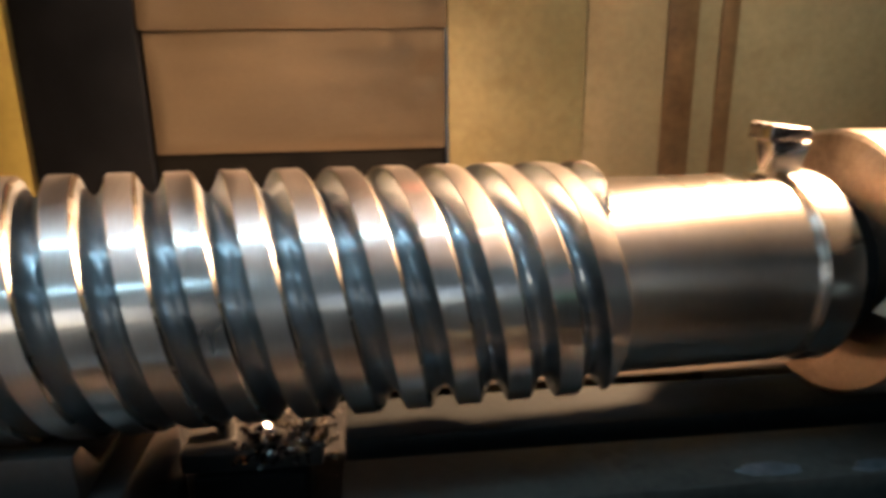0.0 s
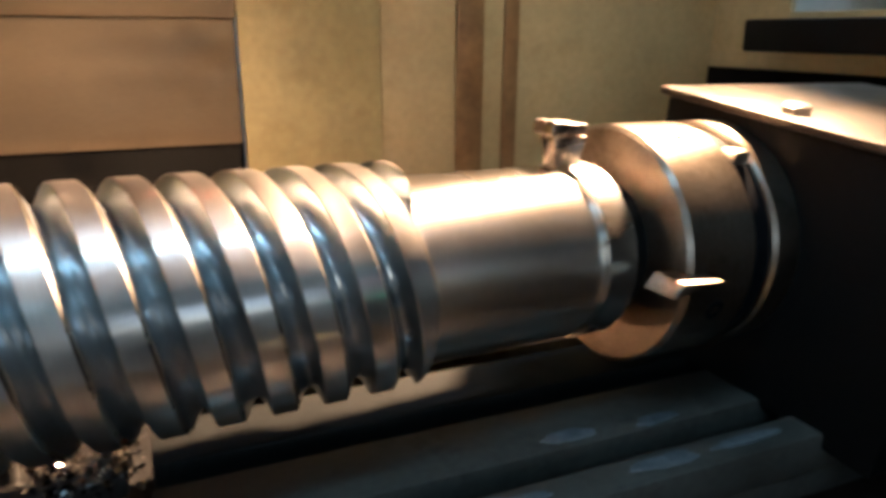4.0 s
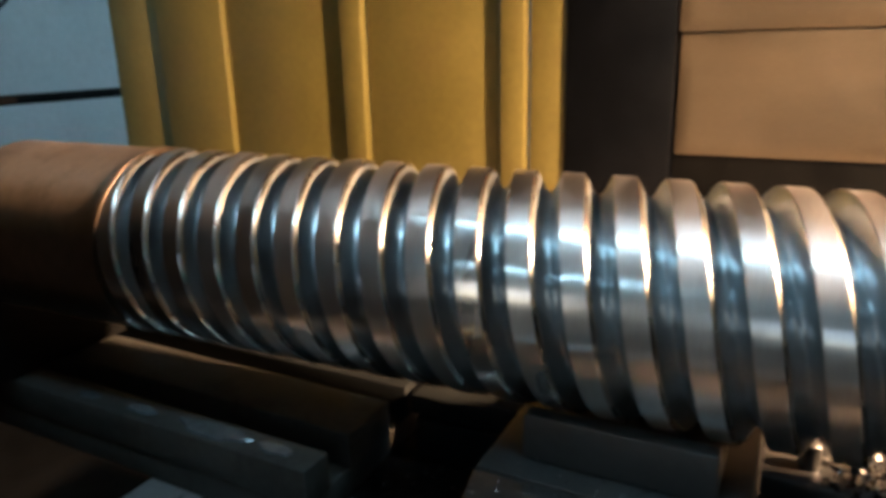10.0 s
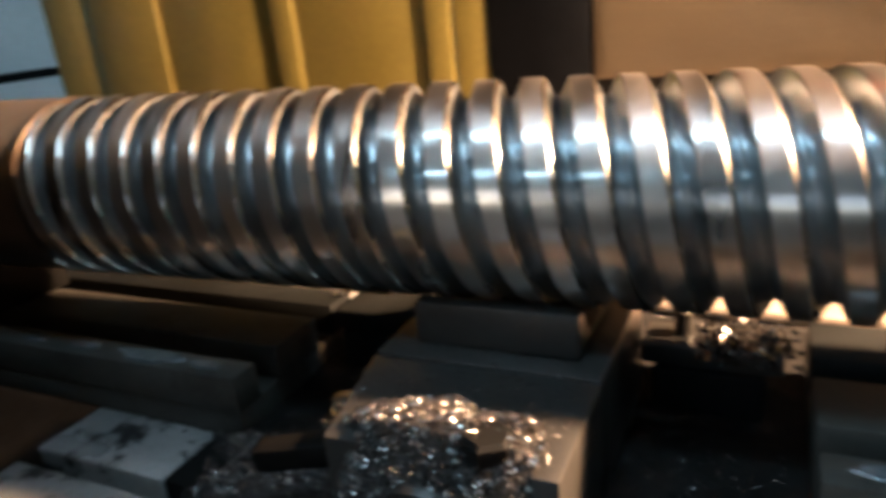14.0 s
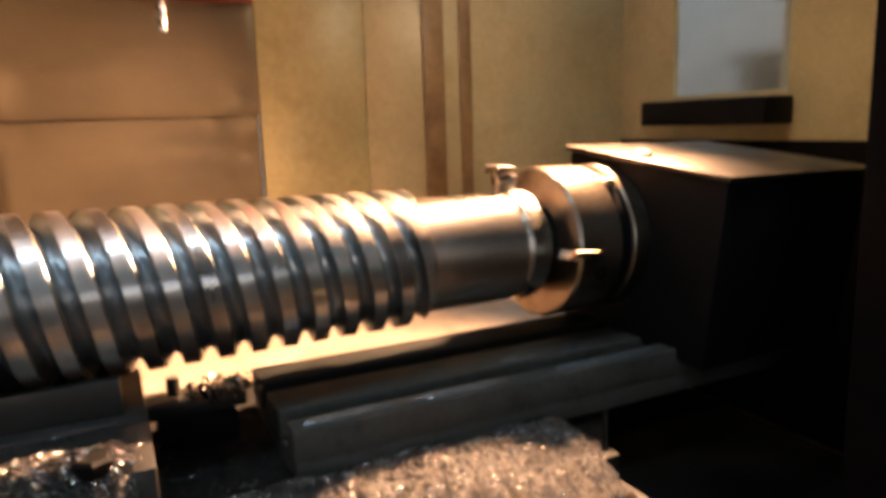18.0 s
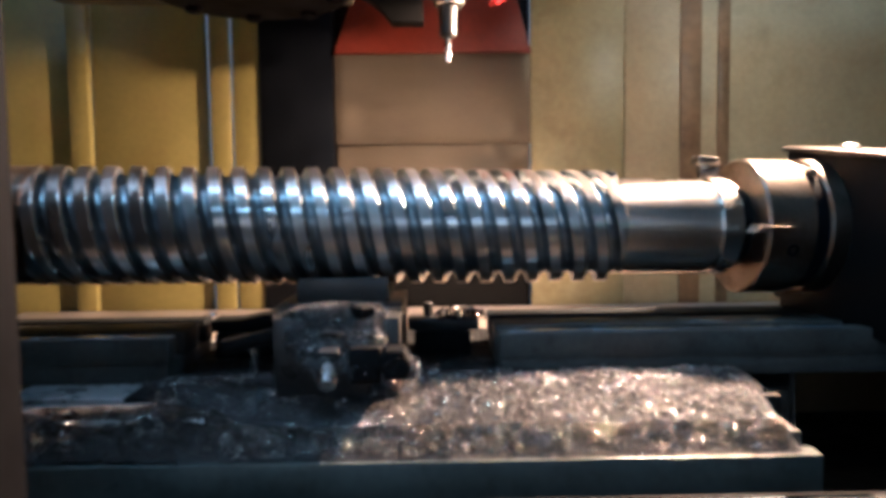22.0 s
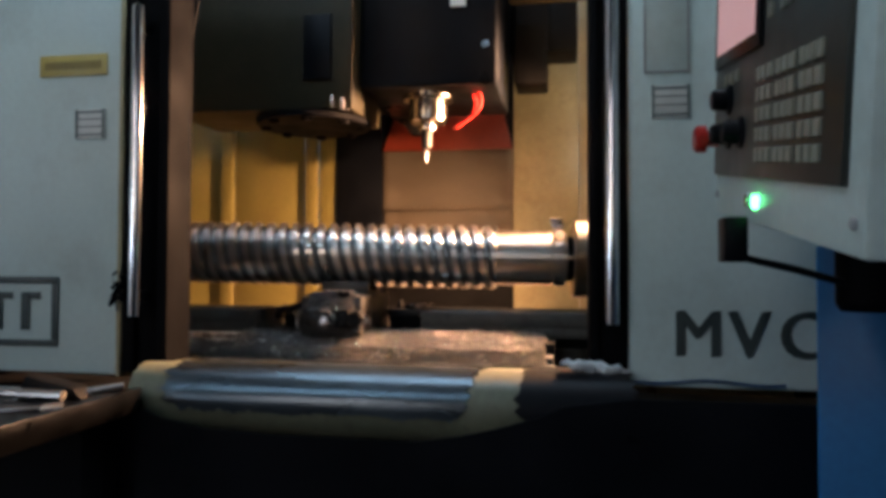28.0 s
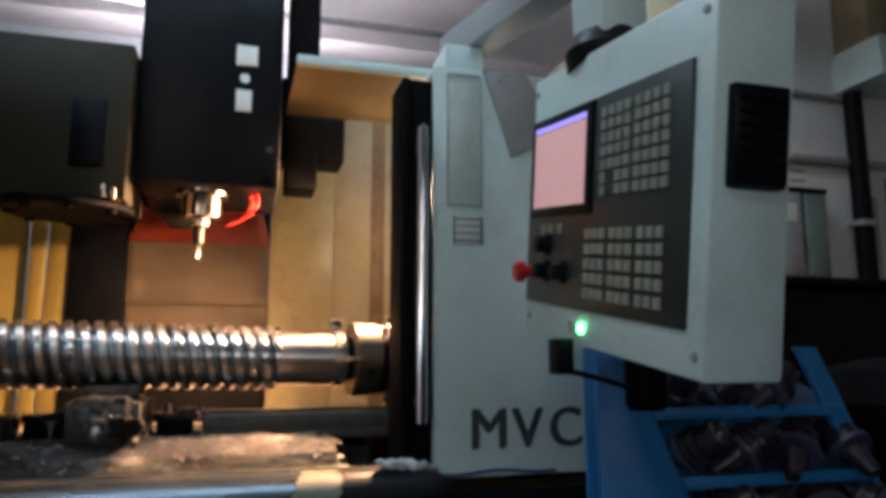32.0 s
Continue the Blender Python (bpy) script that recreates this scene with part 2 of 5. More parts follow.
GREYMETAL = material("grey_machine_paint", (0.30, 0.31, 0.31), 0.5, 0.0, 0.12, 4, 70, 0.06)
LABEL = material("printed_label", (0.62, 0.64, 0.60), 0.4, 0.0, 0.06, 20, 100, 0.02)
BROWN = material("brown_stained_paint", (0.26, 0.205, 0.115), 0.5, 0.0, 0.2, 5, 60, 0.08, stain=(0.14, 0.08, 0.04), stain_amount=0.6)
YLABEL = material("yellow_label", (0.48, 0.38, 0.10), 0.4, 0.0, 0.08, 20, 100, 0.02)
INK = material("black_ink", (0.026, 0.040, 0.037), 0.5, 0.0, 0.1, 20, 100, 0.0)
KEY = material("pale_key_plastic", (0.20, 0.21, 0.165), 0.45, 0.0, 0.12, 30, 100, 0.02)
BEZEL = material("dark_bezel_plastic", (0.022, 0.028, 0.025), 0.4, 0.0, 0.15, 12, 100, 0.04)
BULB = glow("lit_bulb", (1.0, 0.80, 0.50), 12)
TUBE = glow("lit_tube", (0.75, 0.92, 1.0), 4)
SCREEN = glow("lit_screen", (0.60, 0.35, 0.33), 0.26)
SCREENBAR = glow("lit_screen_bar", (0.25, 0.22, 0.75), 0.7)
GREENLED = glow("green_led", (0.05, 1.0, 0.25), 6)


# ---------- mesh helpers ----------
def place_of(ob):
    m = ob.matrix_basis.copy()
    return place_of(ob.parent) @ ob.matrix_parent_inverse @ m if ob.parent else m


def thing(name, at, label, category, group="", kind=""):
    o = new(name)
    o.empty_display_size = 0.05
    o.matrix_world = Matrix.Translation(at)
    o.matrix_basis = Matrix.Translation(at)
    return tagged(o, label, category, group, kind)


def part(name, bm, mat, parent=None, label="", smooth=30):
    me = bpy.data.meshes.new(name)
    bmesh.ops.recalc_face_normals(bm, faces=bm.faces)
    if smooth:
        for f in bm.faces:
            f.smooth = True
    bm.to_mesh(me)
    bm.free()
    if smooth:
        me.set_sharp_from_angle(angle=radians(smooth))
    me.materials.append(mat)
    o = new(name, me)
    if parent is not None:
        o.parent = parent
        o.matrix_parent_inverse = place_of(parent).inverted()
    if label:
        tagged(o, label)
    return o


def add_box(bm, x0, x1, y0, y1, z0, z1, bevel=0.003, m=None, seg=2):
    t = bmesh.new()
    bmesh.ops.create_cube(t, size=1)
    bmesh.ops.transform(t, matrix=Matrix.Translation(((x0 + x1) / 2, (y0 + y1) / 2, (z0 + z1) / 2)) @ Matrix.Diagonal((abs(x1 - x0), abs(y1 - y0), abs(z1 - z0), 1)), verts=t.verts)
    if bevel:
        b = min(bevel, 0.45 * min(abs(x1 - x0), abs(y1 - y0), abs(z1 - z0)))
        bmesh.ops.bevel(t, geom=t.edges[:], offset=b, segments=seg, affect="EDGES", profile=0.5)
    if m is not None:
        bmesh.ops.transform(t, matrix=m, verts=t.verts)
    me = bpy.data.meshes.new("tmp")
    t.to_mesh(me)
    t.free()
    bm.from_mesh(me)
    bpy.data.meshes.remove(me)
    return bm


def box(*a, **k):
    return add_box(bmesh.new(), *a, **k)


def add_lathe(bm, profile, m, n=48):
    """profile: (distance along the axis, radius); the axis is local x."""
    rings = []
    for a, r in profile:
        rings.append([bm.verts.new(m @ Vector((a, r * math.cos(2 * math.pi * i / n), r * math.sin(2 * math.pi * i / n)))) for i in range(n)])
    for A, B in zip(rings, rings[1:]):
        for i in range(n):
            bm.faces.new((A[i], A[(i + 1) % n], B[(i + 1) % n], B[i]))
    bm.faces.new(rings[0])
    bm.faces.new(rings[-1])
    return bm


def lathe(profile, m, n=48):
    return add_lathe(bmesh.new(), profile, m, n)


def add_tube(bm, pts, r, n=10):
    pts = [Vector(p) for p in pts]
    rings = []
    for i, p in enumerate(pts):
        d = (pts[min(i + 1, len(pts) - 1)] - pts[max(i - 1, 0)]).normalized()
        u = d.orthogonal().normalized() if i == 0 else (u - d * u.dot(d)).normalized()
        v = d.cross(u)
        rr = r[i] if isinstance(r, (list, tuple)) else r
        rings.append([bm.verts.new(p + (u * math.cos(2 * math.pi * k / n) + v * math.sin(2 * math.pi * k / n)) * rr) for k in range(n)])
    for A, B in zip(rings, rings[1:]):
        for k in range(n):
            bm.faces.new((A[k], A[(k + 1) % n], B[(k + 1) % n], B[k]))
    bm.faces.new(rings[0])
    bm.faces.new(rings[-1])
    return bm


def tube(pts, r, n=10):
    return add_tube(bmesh.new(), pts, r, n)


UP = pose(0, 0, 0, 0, -90, 0)          # turns the lathe's axis upright


def upright(x, y, z):
    return Matrix.Translation((x, y, z)) @ UP


def prism(outline, lo, hi, axis, bevel=0.0):
    """outline in the two other axes, stretched from lo to hi along axis."""
    bm = bmesh.new()

    def put(a, b, c):
        return {"x": (c, a, b), "y": (a, c, b), "z": (a, b, c)}[axis]
    A = [bm.verts.new(put(a, b, lo)) for a, b in outline]
    B = [bm.verts.new(put(a, b, hi)) for a, b in outline]
    n = len(outline)
    for i in range(n):
        bm.faces.new((A[i], A[(i + 1) % n], B[(i + 1) % n], B[i]))
    bm.faces.new(A)
    bm.faces.new(B)
    bmesh.ops.recalc_face_normals(bm, faces=bm.faces)
    if bevel:
        bmesh.ops.bevel(bm, geom=bm.edges[:], offset=bevel, segments=2, affect="EDGES", profile=0.5)
    return bm


def setting(name, bm, mat, label, category, smooth=30):
    return tagged(part(name, bm, mat, None, "", smooth), label, category, "", "structure")


# ---------- workshop shell ----------
setting("floor", box(-4.2, 6.2, -6.2, 4.2, -0.1, 0, bevel=0), DARKWALL, "dark oil-stained concrete workshop floor", "floor")
setting("ceiling", box(-4.2, 6.2, -6.2, 4.2, 4.0, 4.1, bevel=0), CEIL, "white sheet ceiling of the workshop", "ceiling")
west = bmesh.new()
for y0, y1, z0, z1 in ((-6.2, -5.6, 0, 4), (-4.6, 4.2, 0, 4), (-5.6, -4.6, 0, 1.25), (-5.6, -4.6, 1.95, 4)):
    add_box(west, -4.2, -4.0, y0, y1, z0, z1, bevel=0)
setting("wall_west", west, WALL, "pale bluish whitewashed workshop wall", "wall")
setting("wall_east", box(6.0, 6.2, -6.2, 4.2, 0, 4.0, bevel=0), WALL, "pale whitewashed workshop wall with pipes", "wall")
setting("wall_north", box(-4.0, 6.0, 4.0, 4.2, 0, 4.0, bevel=0), WALL, "pale whitewashed workshop wall", "wall")
# unseen wall, made dark so the screw's lower half mirrors darkness
south = bmesh.new()
for x0, x1, z0, z1 in ((-4, -3, 0, 4), (-1.4, 0.4, 0, 4), (2.0, 6, 0, 4), (-3, -1.4, 0, 1.6), (-3, -1.4, 3.0, 4), (0.4, 2.0, 0, 1.6), (0.4, 2.0, 3.0, 4)):
    add_box(south, x0, x1, -6.2, -6.0, z0, z1, bevel=0)
setting("wall_south", south, DARKWALL, "unseen workshop wall with two window openings, darkened for the screw's reflections", "wall")
setting("partition_wall", box(1.9, 6.0, 1.6, 1.72, 0, 4.0, bevel=0), WALL, "pale whitewashed partition wall with pipes", "wall")
for by in (2.9,):
    setting("ceiling_beam", box(-4, 1.9, by, by + 0.05, 3.82, 3.86, bevel=0.004), GREYMETAL, "grey steel ceiling purlin", "beam")

# the last three fixtures are added, hidden, to carry the fill lights
for x, y, z, lx, ly in ((-0.35, -0.68, 2.99, 1.8, 0.22), (-1.7, -3.7, 3.55, 2.5, 0.2), (-1.7, 2.4, 3.55, 1.7, 0.2), (1.6, 0.9, 3.45, 1.7, 0.2), (-0.35, 2.6, 3.205, 0.2, 1.3)):
    cl = thing("ceiling_light", (x, y, z), "long white fluorescent ceiling light hung out of view over the shop floor", "ceiling light", "ceiling lights")
    part("housing", box(x - lx / 2, x + lx / 2, y - ly / 2, y + ly / 2, z + 0.012, z + 0.07, bevel=0.006), CEIL, cl)
    for dy in (-0.04, 0.04) if ly > 0.21 else (0,):
        ends = [(x - lx / 2 + 0.04, y + dy, z + 0.001), (x + lx / 2 - 0.04, y + dy, z + 0.001)] if lx > ly else [(x, y - ly / 2 + 0.04, z + 0.001), (x, y + ly / 2 - 0.04, z + 0.001)]
        part("tube", tube(ends, 0.010, 10), TUBE, cl, "lit tube")
    for dx in (-0.6, 0.6):
        hx, hy = (x + dx, y) if lx > ly else (x, y + dx)
        part("hanger", tube([(hx, hy, z + 0.07), (hx, hy, 4.0)], 0.006, 6), GREYMETAL, cl)

# ---------- machine enclosure ----------
TOP = 2.45
WALLOLIVE = material("stained_olive_paint", (0.37, 0.325, 0.165), 0.42, 0.0, 0.16, 4, 70, 0.08, stain=(0.22, 0.18, 0.07), stain_amount=0.6)
setting("back_wall", box(-0.012, 0.262, 0.878, 0.90, 0.6, TOP, bevel=0.004), WALLOLIVE, "olive cream painted sheet-metal back wall with stains", "wall")
setting("back_wall_end", box(0.2635, 1.25, 0.882, 0.90, 0.6, TOP, bevel=0.003), WALLCREAM, "browned cream painted sheet-metal back wall with stains", "wall")
# yellow ribbed panels behind the screw
back = bmesh.new()
for x0, x1, dy in ((-2.15, -1.957, 0.0), (-1.951, -1.714, -0.012), (-1.712, -1.352, 0.006), (-1.345, -1.285, -0.016), (-1.281, -0.952, 0.004), (-0.940, -0.884, -0.016), (-0.878, -0.80, 0.0)):
    add_box(back, x0, x1, 0.88 + dy, 0.90, 0.6, TOP, bevel=0.004)
setting("back_panel_wall", back, YELLOW, "mustard yellow ribbed sheet-metal back panels", "wall")
rw = bmesh.new()
for y0, y1, z0, z1 in ((-0.56, 0.29, 0.6, TOP), (0.66, 0.88, 0.6, TOP), (0.29, 0.66, 0.6, 1.50), (0.29, 0.66, 1.98, TOP)):
    add_box(rw, 1.10, 1.12, y0, y1, z0, z1, bevel=0.001)
setting("right_wall", rw, WALLCREAM, "cream sheet-metal side wall lit by the work lamp", "wall")
# added black sheet in place of the shade low on this wall
setting("right_wall_shade", box(1.090, 1.0985, -0.55, 0.87, 0.67, 1.38, bevel=0.002), RUBBER, "black lower part of the side wall", "wall")
pane = box(1.104, 1.110, 0.285, 0.665, 1.495, 1.985, bevel=0)
PANE = material("scratched_clear_plastic", (0.85, 0.9, 0.88), 0.15, 0.0, 0.05, 8, 80, 0.03)
PANE.node_tree.nodes["Principled BSDF"].inputs["Transmission Weight"].default_value = 0.9
setting("window_1", pane, PANE, "scratched clear plastic window in the side wall", "window").visible_shadow = False
tank = thing("coolant_tank", (1.5, 0.4, 0.0), "dirty yellow coolant tank with dark pipes beside the machine", "tank")
part("body", box(1.30, 1.75, 0.12, 0.48, 0.0, 1.74, bevel=0.02), BROWN, tank)
part("lid", box(1.29, 1.76, 0.11, 0.49, 1.741, 1.765, bevel=0.006), CASTIRON, tank, "dark lid")
for yy in (0.22, 0.34):
    part("pipe", tube([(1.27, yy, 0.0), (1.27, yy, 2.2)], 0.018, 12), CASTIRON, tank, "dark upright pipe")
setting("window_ledge", box(1.0, 1.099, 0.27, 0.68, 1.42, 1.485, bevel=0.006), BLACK, "dark ledge under the side window", "ledge")
left = bmesh.new()
add_box(left, -2.17, -2.15, -0.56, 0.155, 1.13, TOP, bevel=0.003)
add_box(left, -2.15, -2.125, 0.10, 0.155, 1.13, TOP, bevel=0.003)
# lower left wall is black instead of yellow
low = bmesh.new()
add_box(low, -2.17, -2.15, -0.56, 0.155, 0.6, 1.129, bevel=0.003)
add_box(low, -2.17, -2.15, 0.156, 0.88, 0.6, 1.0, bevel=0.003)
setting("left_wall_base", low, RUBBER, "black lower part of the side wall", "wall")
setting("left_wall", left, YELLOW, "yellow sheet-metal side wall with an open hatch", "wall")
setting("chip_pan", box(-2.15, 1.10, -0.56, 0.88, 0.6, 0.66, bevel=0.002), CASTIRON, "dark chip pan under the table", "pan")

# front panels and door frames
front_l = setting("front_panel_left", box(-2.15, -0.833, -0.60, -0.57, 0.975, 2.3, bevel=0.004), OFFWHITE, "pale greenish white painted machine door panel", "door")
# black sheets added behind the panels to soak up bounced lamp light
setting("panel_blackout_left", box(-2.12, -0.86, -0.566, -0.556, 0.98, 2.3, bevel=0.002), RUBBER, "black sheet added inside the door panel against bounced light", "lining")
setting("panel_blackout_right", box(0.345, 1.095, -0.566, -0.556, 0.99, 1.965, bevel=0.002), RUBBER, "black sheet added inside the front panel against bounced light", "lining")
setting("door_edge", box(-0.832, -0.823, -0.606, -0.565, 0.97, 2.3, bevel=0.003), CREAM, "cream folded edge of the sliding door", "trim")
frame_l = bmesh.new()
add_box(frame_l, -0.822, -0.790, -0.60, -0.50, 0.98, 2.3, bevel=0.004)
add_box(frame_l, -0.790, -0.735, -0.585, -0.565, 0.98, 2.3, bevel=0.004)
add_box(frame_l, -0.735, -0.706, -0.60, -0.495, 0.98, 2.3, bevel=0.006)
setting("door_frame_left", frame_l, RUBBER, "black rubber-edged sliding door frame", "door frame")
setting("door_lining", prism([(-1.0, 0.98), (-0.905, 0.98), (-0.845, 1.35), (-0.70, 2.2), (-1.0, 2.2)], -0.405, -0.398, "y", 0.002), BLACK, "black inner lining of the sliding door", "door lining")
setting("lining_edge", prism([(-0.9045, 0.98), (-0.902, 0.98), (-0.842, 1.35), (-0.8435, 1.35)], -0.407, -0.399, "y"), DULL, "thin worn bare edge of the door lining", "trim")
bel = thing("rubber_way_cover", (-1.45, -0.3, 0.66), "black rounded rubber way cover beside the tailstock", "way cover")
part("skin", box(-1.62, -1.27, -0.41, -0.20, 0.661, 1.31, bevel=0.07, seg=5), RUBBER, bel)
frame_r = bmesh.new()
add_box(frame_r, 0.252, 0.272, -0.60, -0.46, 0.98, 1.95, bevel=0.005)
add_box(frame_r, 0.272, 0.332, -0.585, -0.565, 0.98, 1.95, bevel=0.004)
setting("door_frame_right", frame_r, RUBBER, "black rubber-edged door frame", "door frame")
setting("front_panel_right", box(0.333, 1.12, -0.60, -0.57, 0.985, 1.99, bevel=0.008), OFFWHITE, "pale greenish white painted machine front panel", "panel")
setting("top_rail", box(0.008, 1.10, -0.352, -0.331, 2.058, 2.088, bevel=0.006), OFFWHITE, "pale painted edge rail over the opening", "rail")
setting("front_top", box(0.333, 1.12, -0.57, -0.345, 1.972, 1.99, bevel=0.004), OFFWHITE, "pale painted top of the front panel", "panel")
for name, x, z0, z1 in (("handle_bar", -0.770, 1.11, 1.84), ("handle_bar", 0.296, 1.11, 1.82)):
    h = thing(name, (x, -0.62, z0), "polished chrome vertical door handle bar on the black frame", "door handle", "door handles")
    part("bar", lathe([(0, 0.002), (0.004, 0.014), (z1 - z0 - 0.01, 0.014), (z1 - z0, 0.004)], upright(x, -0.628, z0), 24), CHROME, h)
    for zz in (z0 + 0.05, z1 - 0.05):
        part("bracket", box(x - 0.008, x + 0.008, -0.622, -0.585, zz - 0.012, zz + 0.012, bevel=0.002), BLACK, h)

roof = prism([(-0.33, 2.07), (0.37, 2.16), (0.37, 2.175), (-0.33, 2.085)], 0.012, 1.10, "x", 0.002)
setting("canopy_roof", roof, material("brown_stained_canopy", (0.15, 0.105, 0.040), 0.45, 0.0, 0.2, 5, 60, 0.08, stain=(0.07, 0.045, 0.02), stain_amount=0.6), "yellow underside of the canopy over the table end", "roof")
# thin strips carry the wall's oil stain together with a band of shade
for x0, x1 in ((0.425, 0.487), (0.535, 0.57)):
    setting("stain_shade_strip", box(x0, x1, 0.872, 0.8795, 0.7, TOP, bevel=0.003), material("red_brown_strip", (0.22, 0.135, 0.06), 0.5, 0.0, 0.25, 6, 60, 0.08, stain=(0.08, 0.045, 0.02), stain_amount=0.7), "brown upright strip for an oil stain and shade on the back wall", "trim")

cap = thing("red_end_cap", (0.30, -0.43, 1.90), "dark red oily end cap at the top of the door frame", "cap")
part("body", box(0.273, 0.335, -0.46, -0.40, 1.885, 1.985, bevel=0.012, seg=3), RED, cap)
part("bolt", lathe([(0, 0.009), (0.006, 0.009), (0.008, 0.006)], Matrix.Translation((0.304, -0.459, 1.93)) @ pose(0, 0, 0, 0, 0, -90), 6), DULL, cap)

# lower apron and sill
# light falling off below the sill is put into the apron's black
sag = [(-2.15, 0.05), (1.12, 0.05), (1.12, 0.978), (0.34, 0.978), (0.20, 0.958), (0.146, 0.933), (0.07, 0.910), (0.0, 0.893), (-0.10, 0.876), (-0.36, 0.877), (-0.55, 0.884), (-0.65, 0.902), (-0.729, 0.933), (-0.80, 0.945), (-2.15, 0.945)]
setting("front_apron", prism(sag, -0.705, -0.700, "y"), BLACK, "apron sagging below the sill, blackened for shade", "apron")
setting("front_skirt", box(-2.15, 1.12, -0.695, -0.60, 0.05, 0.868, bevel=0.006), BLACK, "black lower front skirt of the machine", "panel")
SILL_R, SILL_Y, SILL_Z = 0.078, -0.612, 0.932
prof = [(SILL_Y + SILL_R * math.cos(a), SILL_Z + SILL_R * math.sin(a)) for a in [radians(d) for d in range(70, 246, 8)]]
prof = [(-0.50, SILL_Z + 0.070)] + prof + [(-0.60, 0.80), (-0.50, 0.80)]
setting("front_sill", prism(prof, -0.745, 0.333, "x"), material("dull_cream_paint", (0.115, 0.12, 0.075), 0.45, 0.0, 0.2, 6, 70, 0.1, stain=(0.05, 0.05, 0.035), stain_amount=0.9), "rounded cream sill with the paint worn to bare steel", "sill")


def sill_skin(x0, x1, lift, lean0, lean1, low, seed):
    """A thin skin over the rounded sill with ragged ends and a ragged lower edge."""
    bm = bmesh.new()
    n = int((x1 - x0) / 0.0045)
    rings = []
    for i in range(n + 1):
        u = i / n
        x = x0 + (x1 - x0) * u
        side = min(u, 1 - u) * (x1 - x0)
        edge = low + 7 * noise.noise(Vector((x * 12, 1.0, seed))) + 6 * noise.noise(Vector((x * 60, 2.0, seed))) - 16 * max(0, 0.04 - side) / 0.04
        r, ring = SILL_R + lift, []
        for k in range(25):
            if k < 4:
                y = -0.501 + (SILL_Y + r * math.cos(radians(70)) + 0.501) * k / 4
                z = SILL_Z + 0.070 + lift + (r * math.sin(radians(70)) - 0.070 - lift) * k / 4
            else:
                d = 70 + (edge - 70) * (k - 4) / 20
                y, z = SILL_Y + r * math.cos(radians(d)), SILL_Z + r * math.sin(radians(d))
            w = max(0.0, 1 - side / 0.065)
            ragged = 0.034 * noise.noise(Vector((u * 2, k * 0.5, seed))) + 0.016 * noise.noise(Vector((u * 2, k * 1.6, seed + 2))) + (lean1 if u > 0.5 else lean0) * k / 24
            ring.append(bm.verts.new((x + w * ragged, y, z)))
        rings.append(ring)
    for A, B in zip(rings, rings[1:]):
        for k in range(24):
            bm.faces.new((A[k], A[k + 1], B[k + 1], B[k]))
    return bm


# black skin over the right end of the sill
setting("sill_end", sill_skin(0.125, 0.333, 0.0035, -0.02, 0.0, 238, 11.0), BLACK, "dark end of the rounded sill", "sill")
BARE = material("worn_bare_steel", (0.085, 0.112, 0.13), 0.27, 0.9, 0.2, 8, 120, 0.04, (0.3, 1, 1))
setting("worn_patch", sill_skin(-0.655, 0.040, 0.0035, 0.0, -0.035, 188, 7.0), BARE, "bare dark steel worn through the cream paint", "sill")
# black strip added so the lit sill doesn't mirror in the screw
setting("sill_blackout", box(-0.745, 0.335, -0.4995, -0.494, 0.80, 1.006, bevel=0.001), RUBBER, "black strip added inside the sill against its reflection in the screw", "lining")
setting("inner_gutter", box(-2.1, 1.1, -0.53, -0.34, 0.90, 0.93, bevel=0.003), CASTIRON, "oily steel chip gutter inside the sill", "gutter")

setting("rear_way_cover", box(-1.5, 1.0, 0.365, 0.868, 0.985, 1.0, bevel=0.003), material("bare_way_cover", (0.40, 0.33, 0.27), 0.4, 0.4, 0.15, 5, 90, 0.08, stain=(0.20, 0.15, 0.11), stain_amount=0.5), "bare sheet-steel way cover behind the table", "way cover")

rag = thing("wiping_rag", (0.26, -0.60, 1.005), "pale crumpled rag strip lying on the dark sill end", "rag")
RAG = material("grey_cloth", (0.42, 0.44, 0.44), 0.8, 0.0, 0.25, 30, 200, 0.3)
part("cloth", tube([(0.195 + 0.135 * i / 12, -0.615 + 0.008 * math.sin(i * 1.3), 1.030 - 0.014 * i / 12 + 0.003 * math.sin(i * 2.1)) for i in range(13)], [0.004 + 0.012 * math.sin(math.pi * (i + 0.5) / 13) * (0.8 + 0.3 * math.sin(i * 2.7)) for i in range(13)], 9), RAG, rag)
strap = thing("cloth_strap", (0.45, -0.62, 1.0), "thin dark blue strap trailing along the sill end", "strap")
part("band", tube([(0.325 + 0.30 * i / 10, -0.625, 1.0 - 0.004 * math.sin(i * 0.9)) for i in range(11)], 0.004, 8), material("dark_blue_cloth", (0.01, 0.04, 0.09), 0.7), strap)
spl = thing("oil_splatter", (-0.82, -0.613, 1.17), "black oily splatter smeared over the door edge", "splatter")
splat = random.Random(5)
for k in range(44):
    cz = 1.172 + splat.gauss(0, 0.024)
    cx = -0.819 + splat.gauss(0, 0.009) + 0.2 * (cz - 1.172)
    rx, rz = splat.uniform(0.0015, 0.005), splat.uniform(0.003, 0.013)
    yb = -0.6128 if -0.836 < cx < -0.806 else -0.6008
    turn = Matrix.Translation((cx, 0, cz)) @ pose(0, 0, 0, 0, splat.uniform(-10, 70), 0) @ Matrix.Translation((-cx, 0, -cz))
    part("smear", box(cx - rx, cx + rx, yb - 0.0016, yb, cz - rz, cz + rz, bevel=0.0007, m=turn), RUBBER, spl)

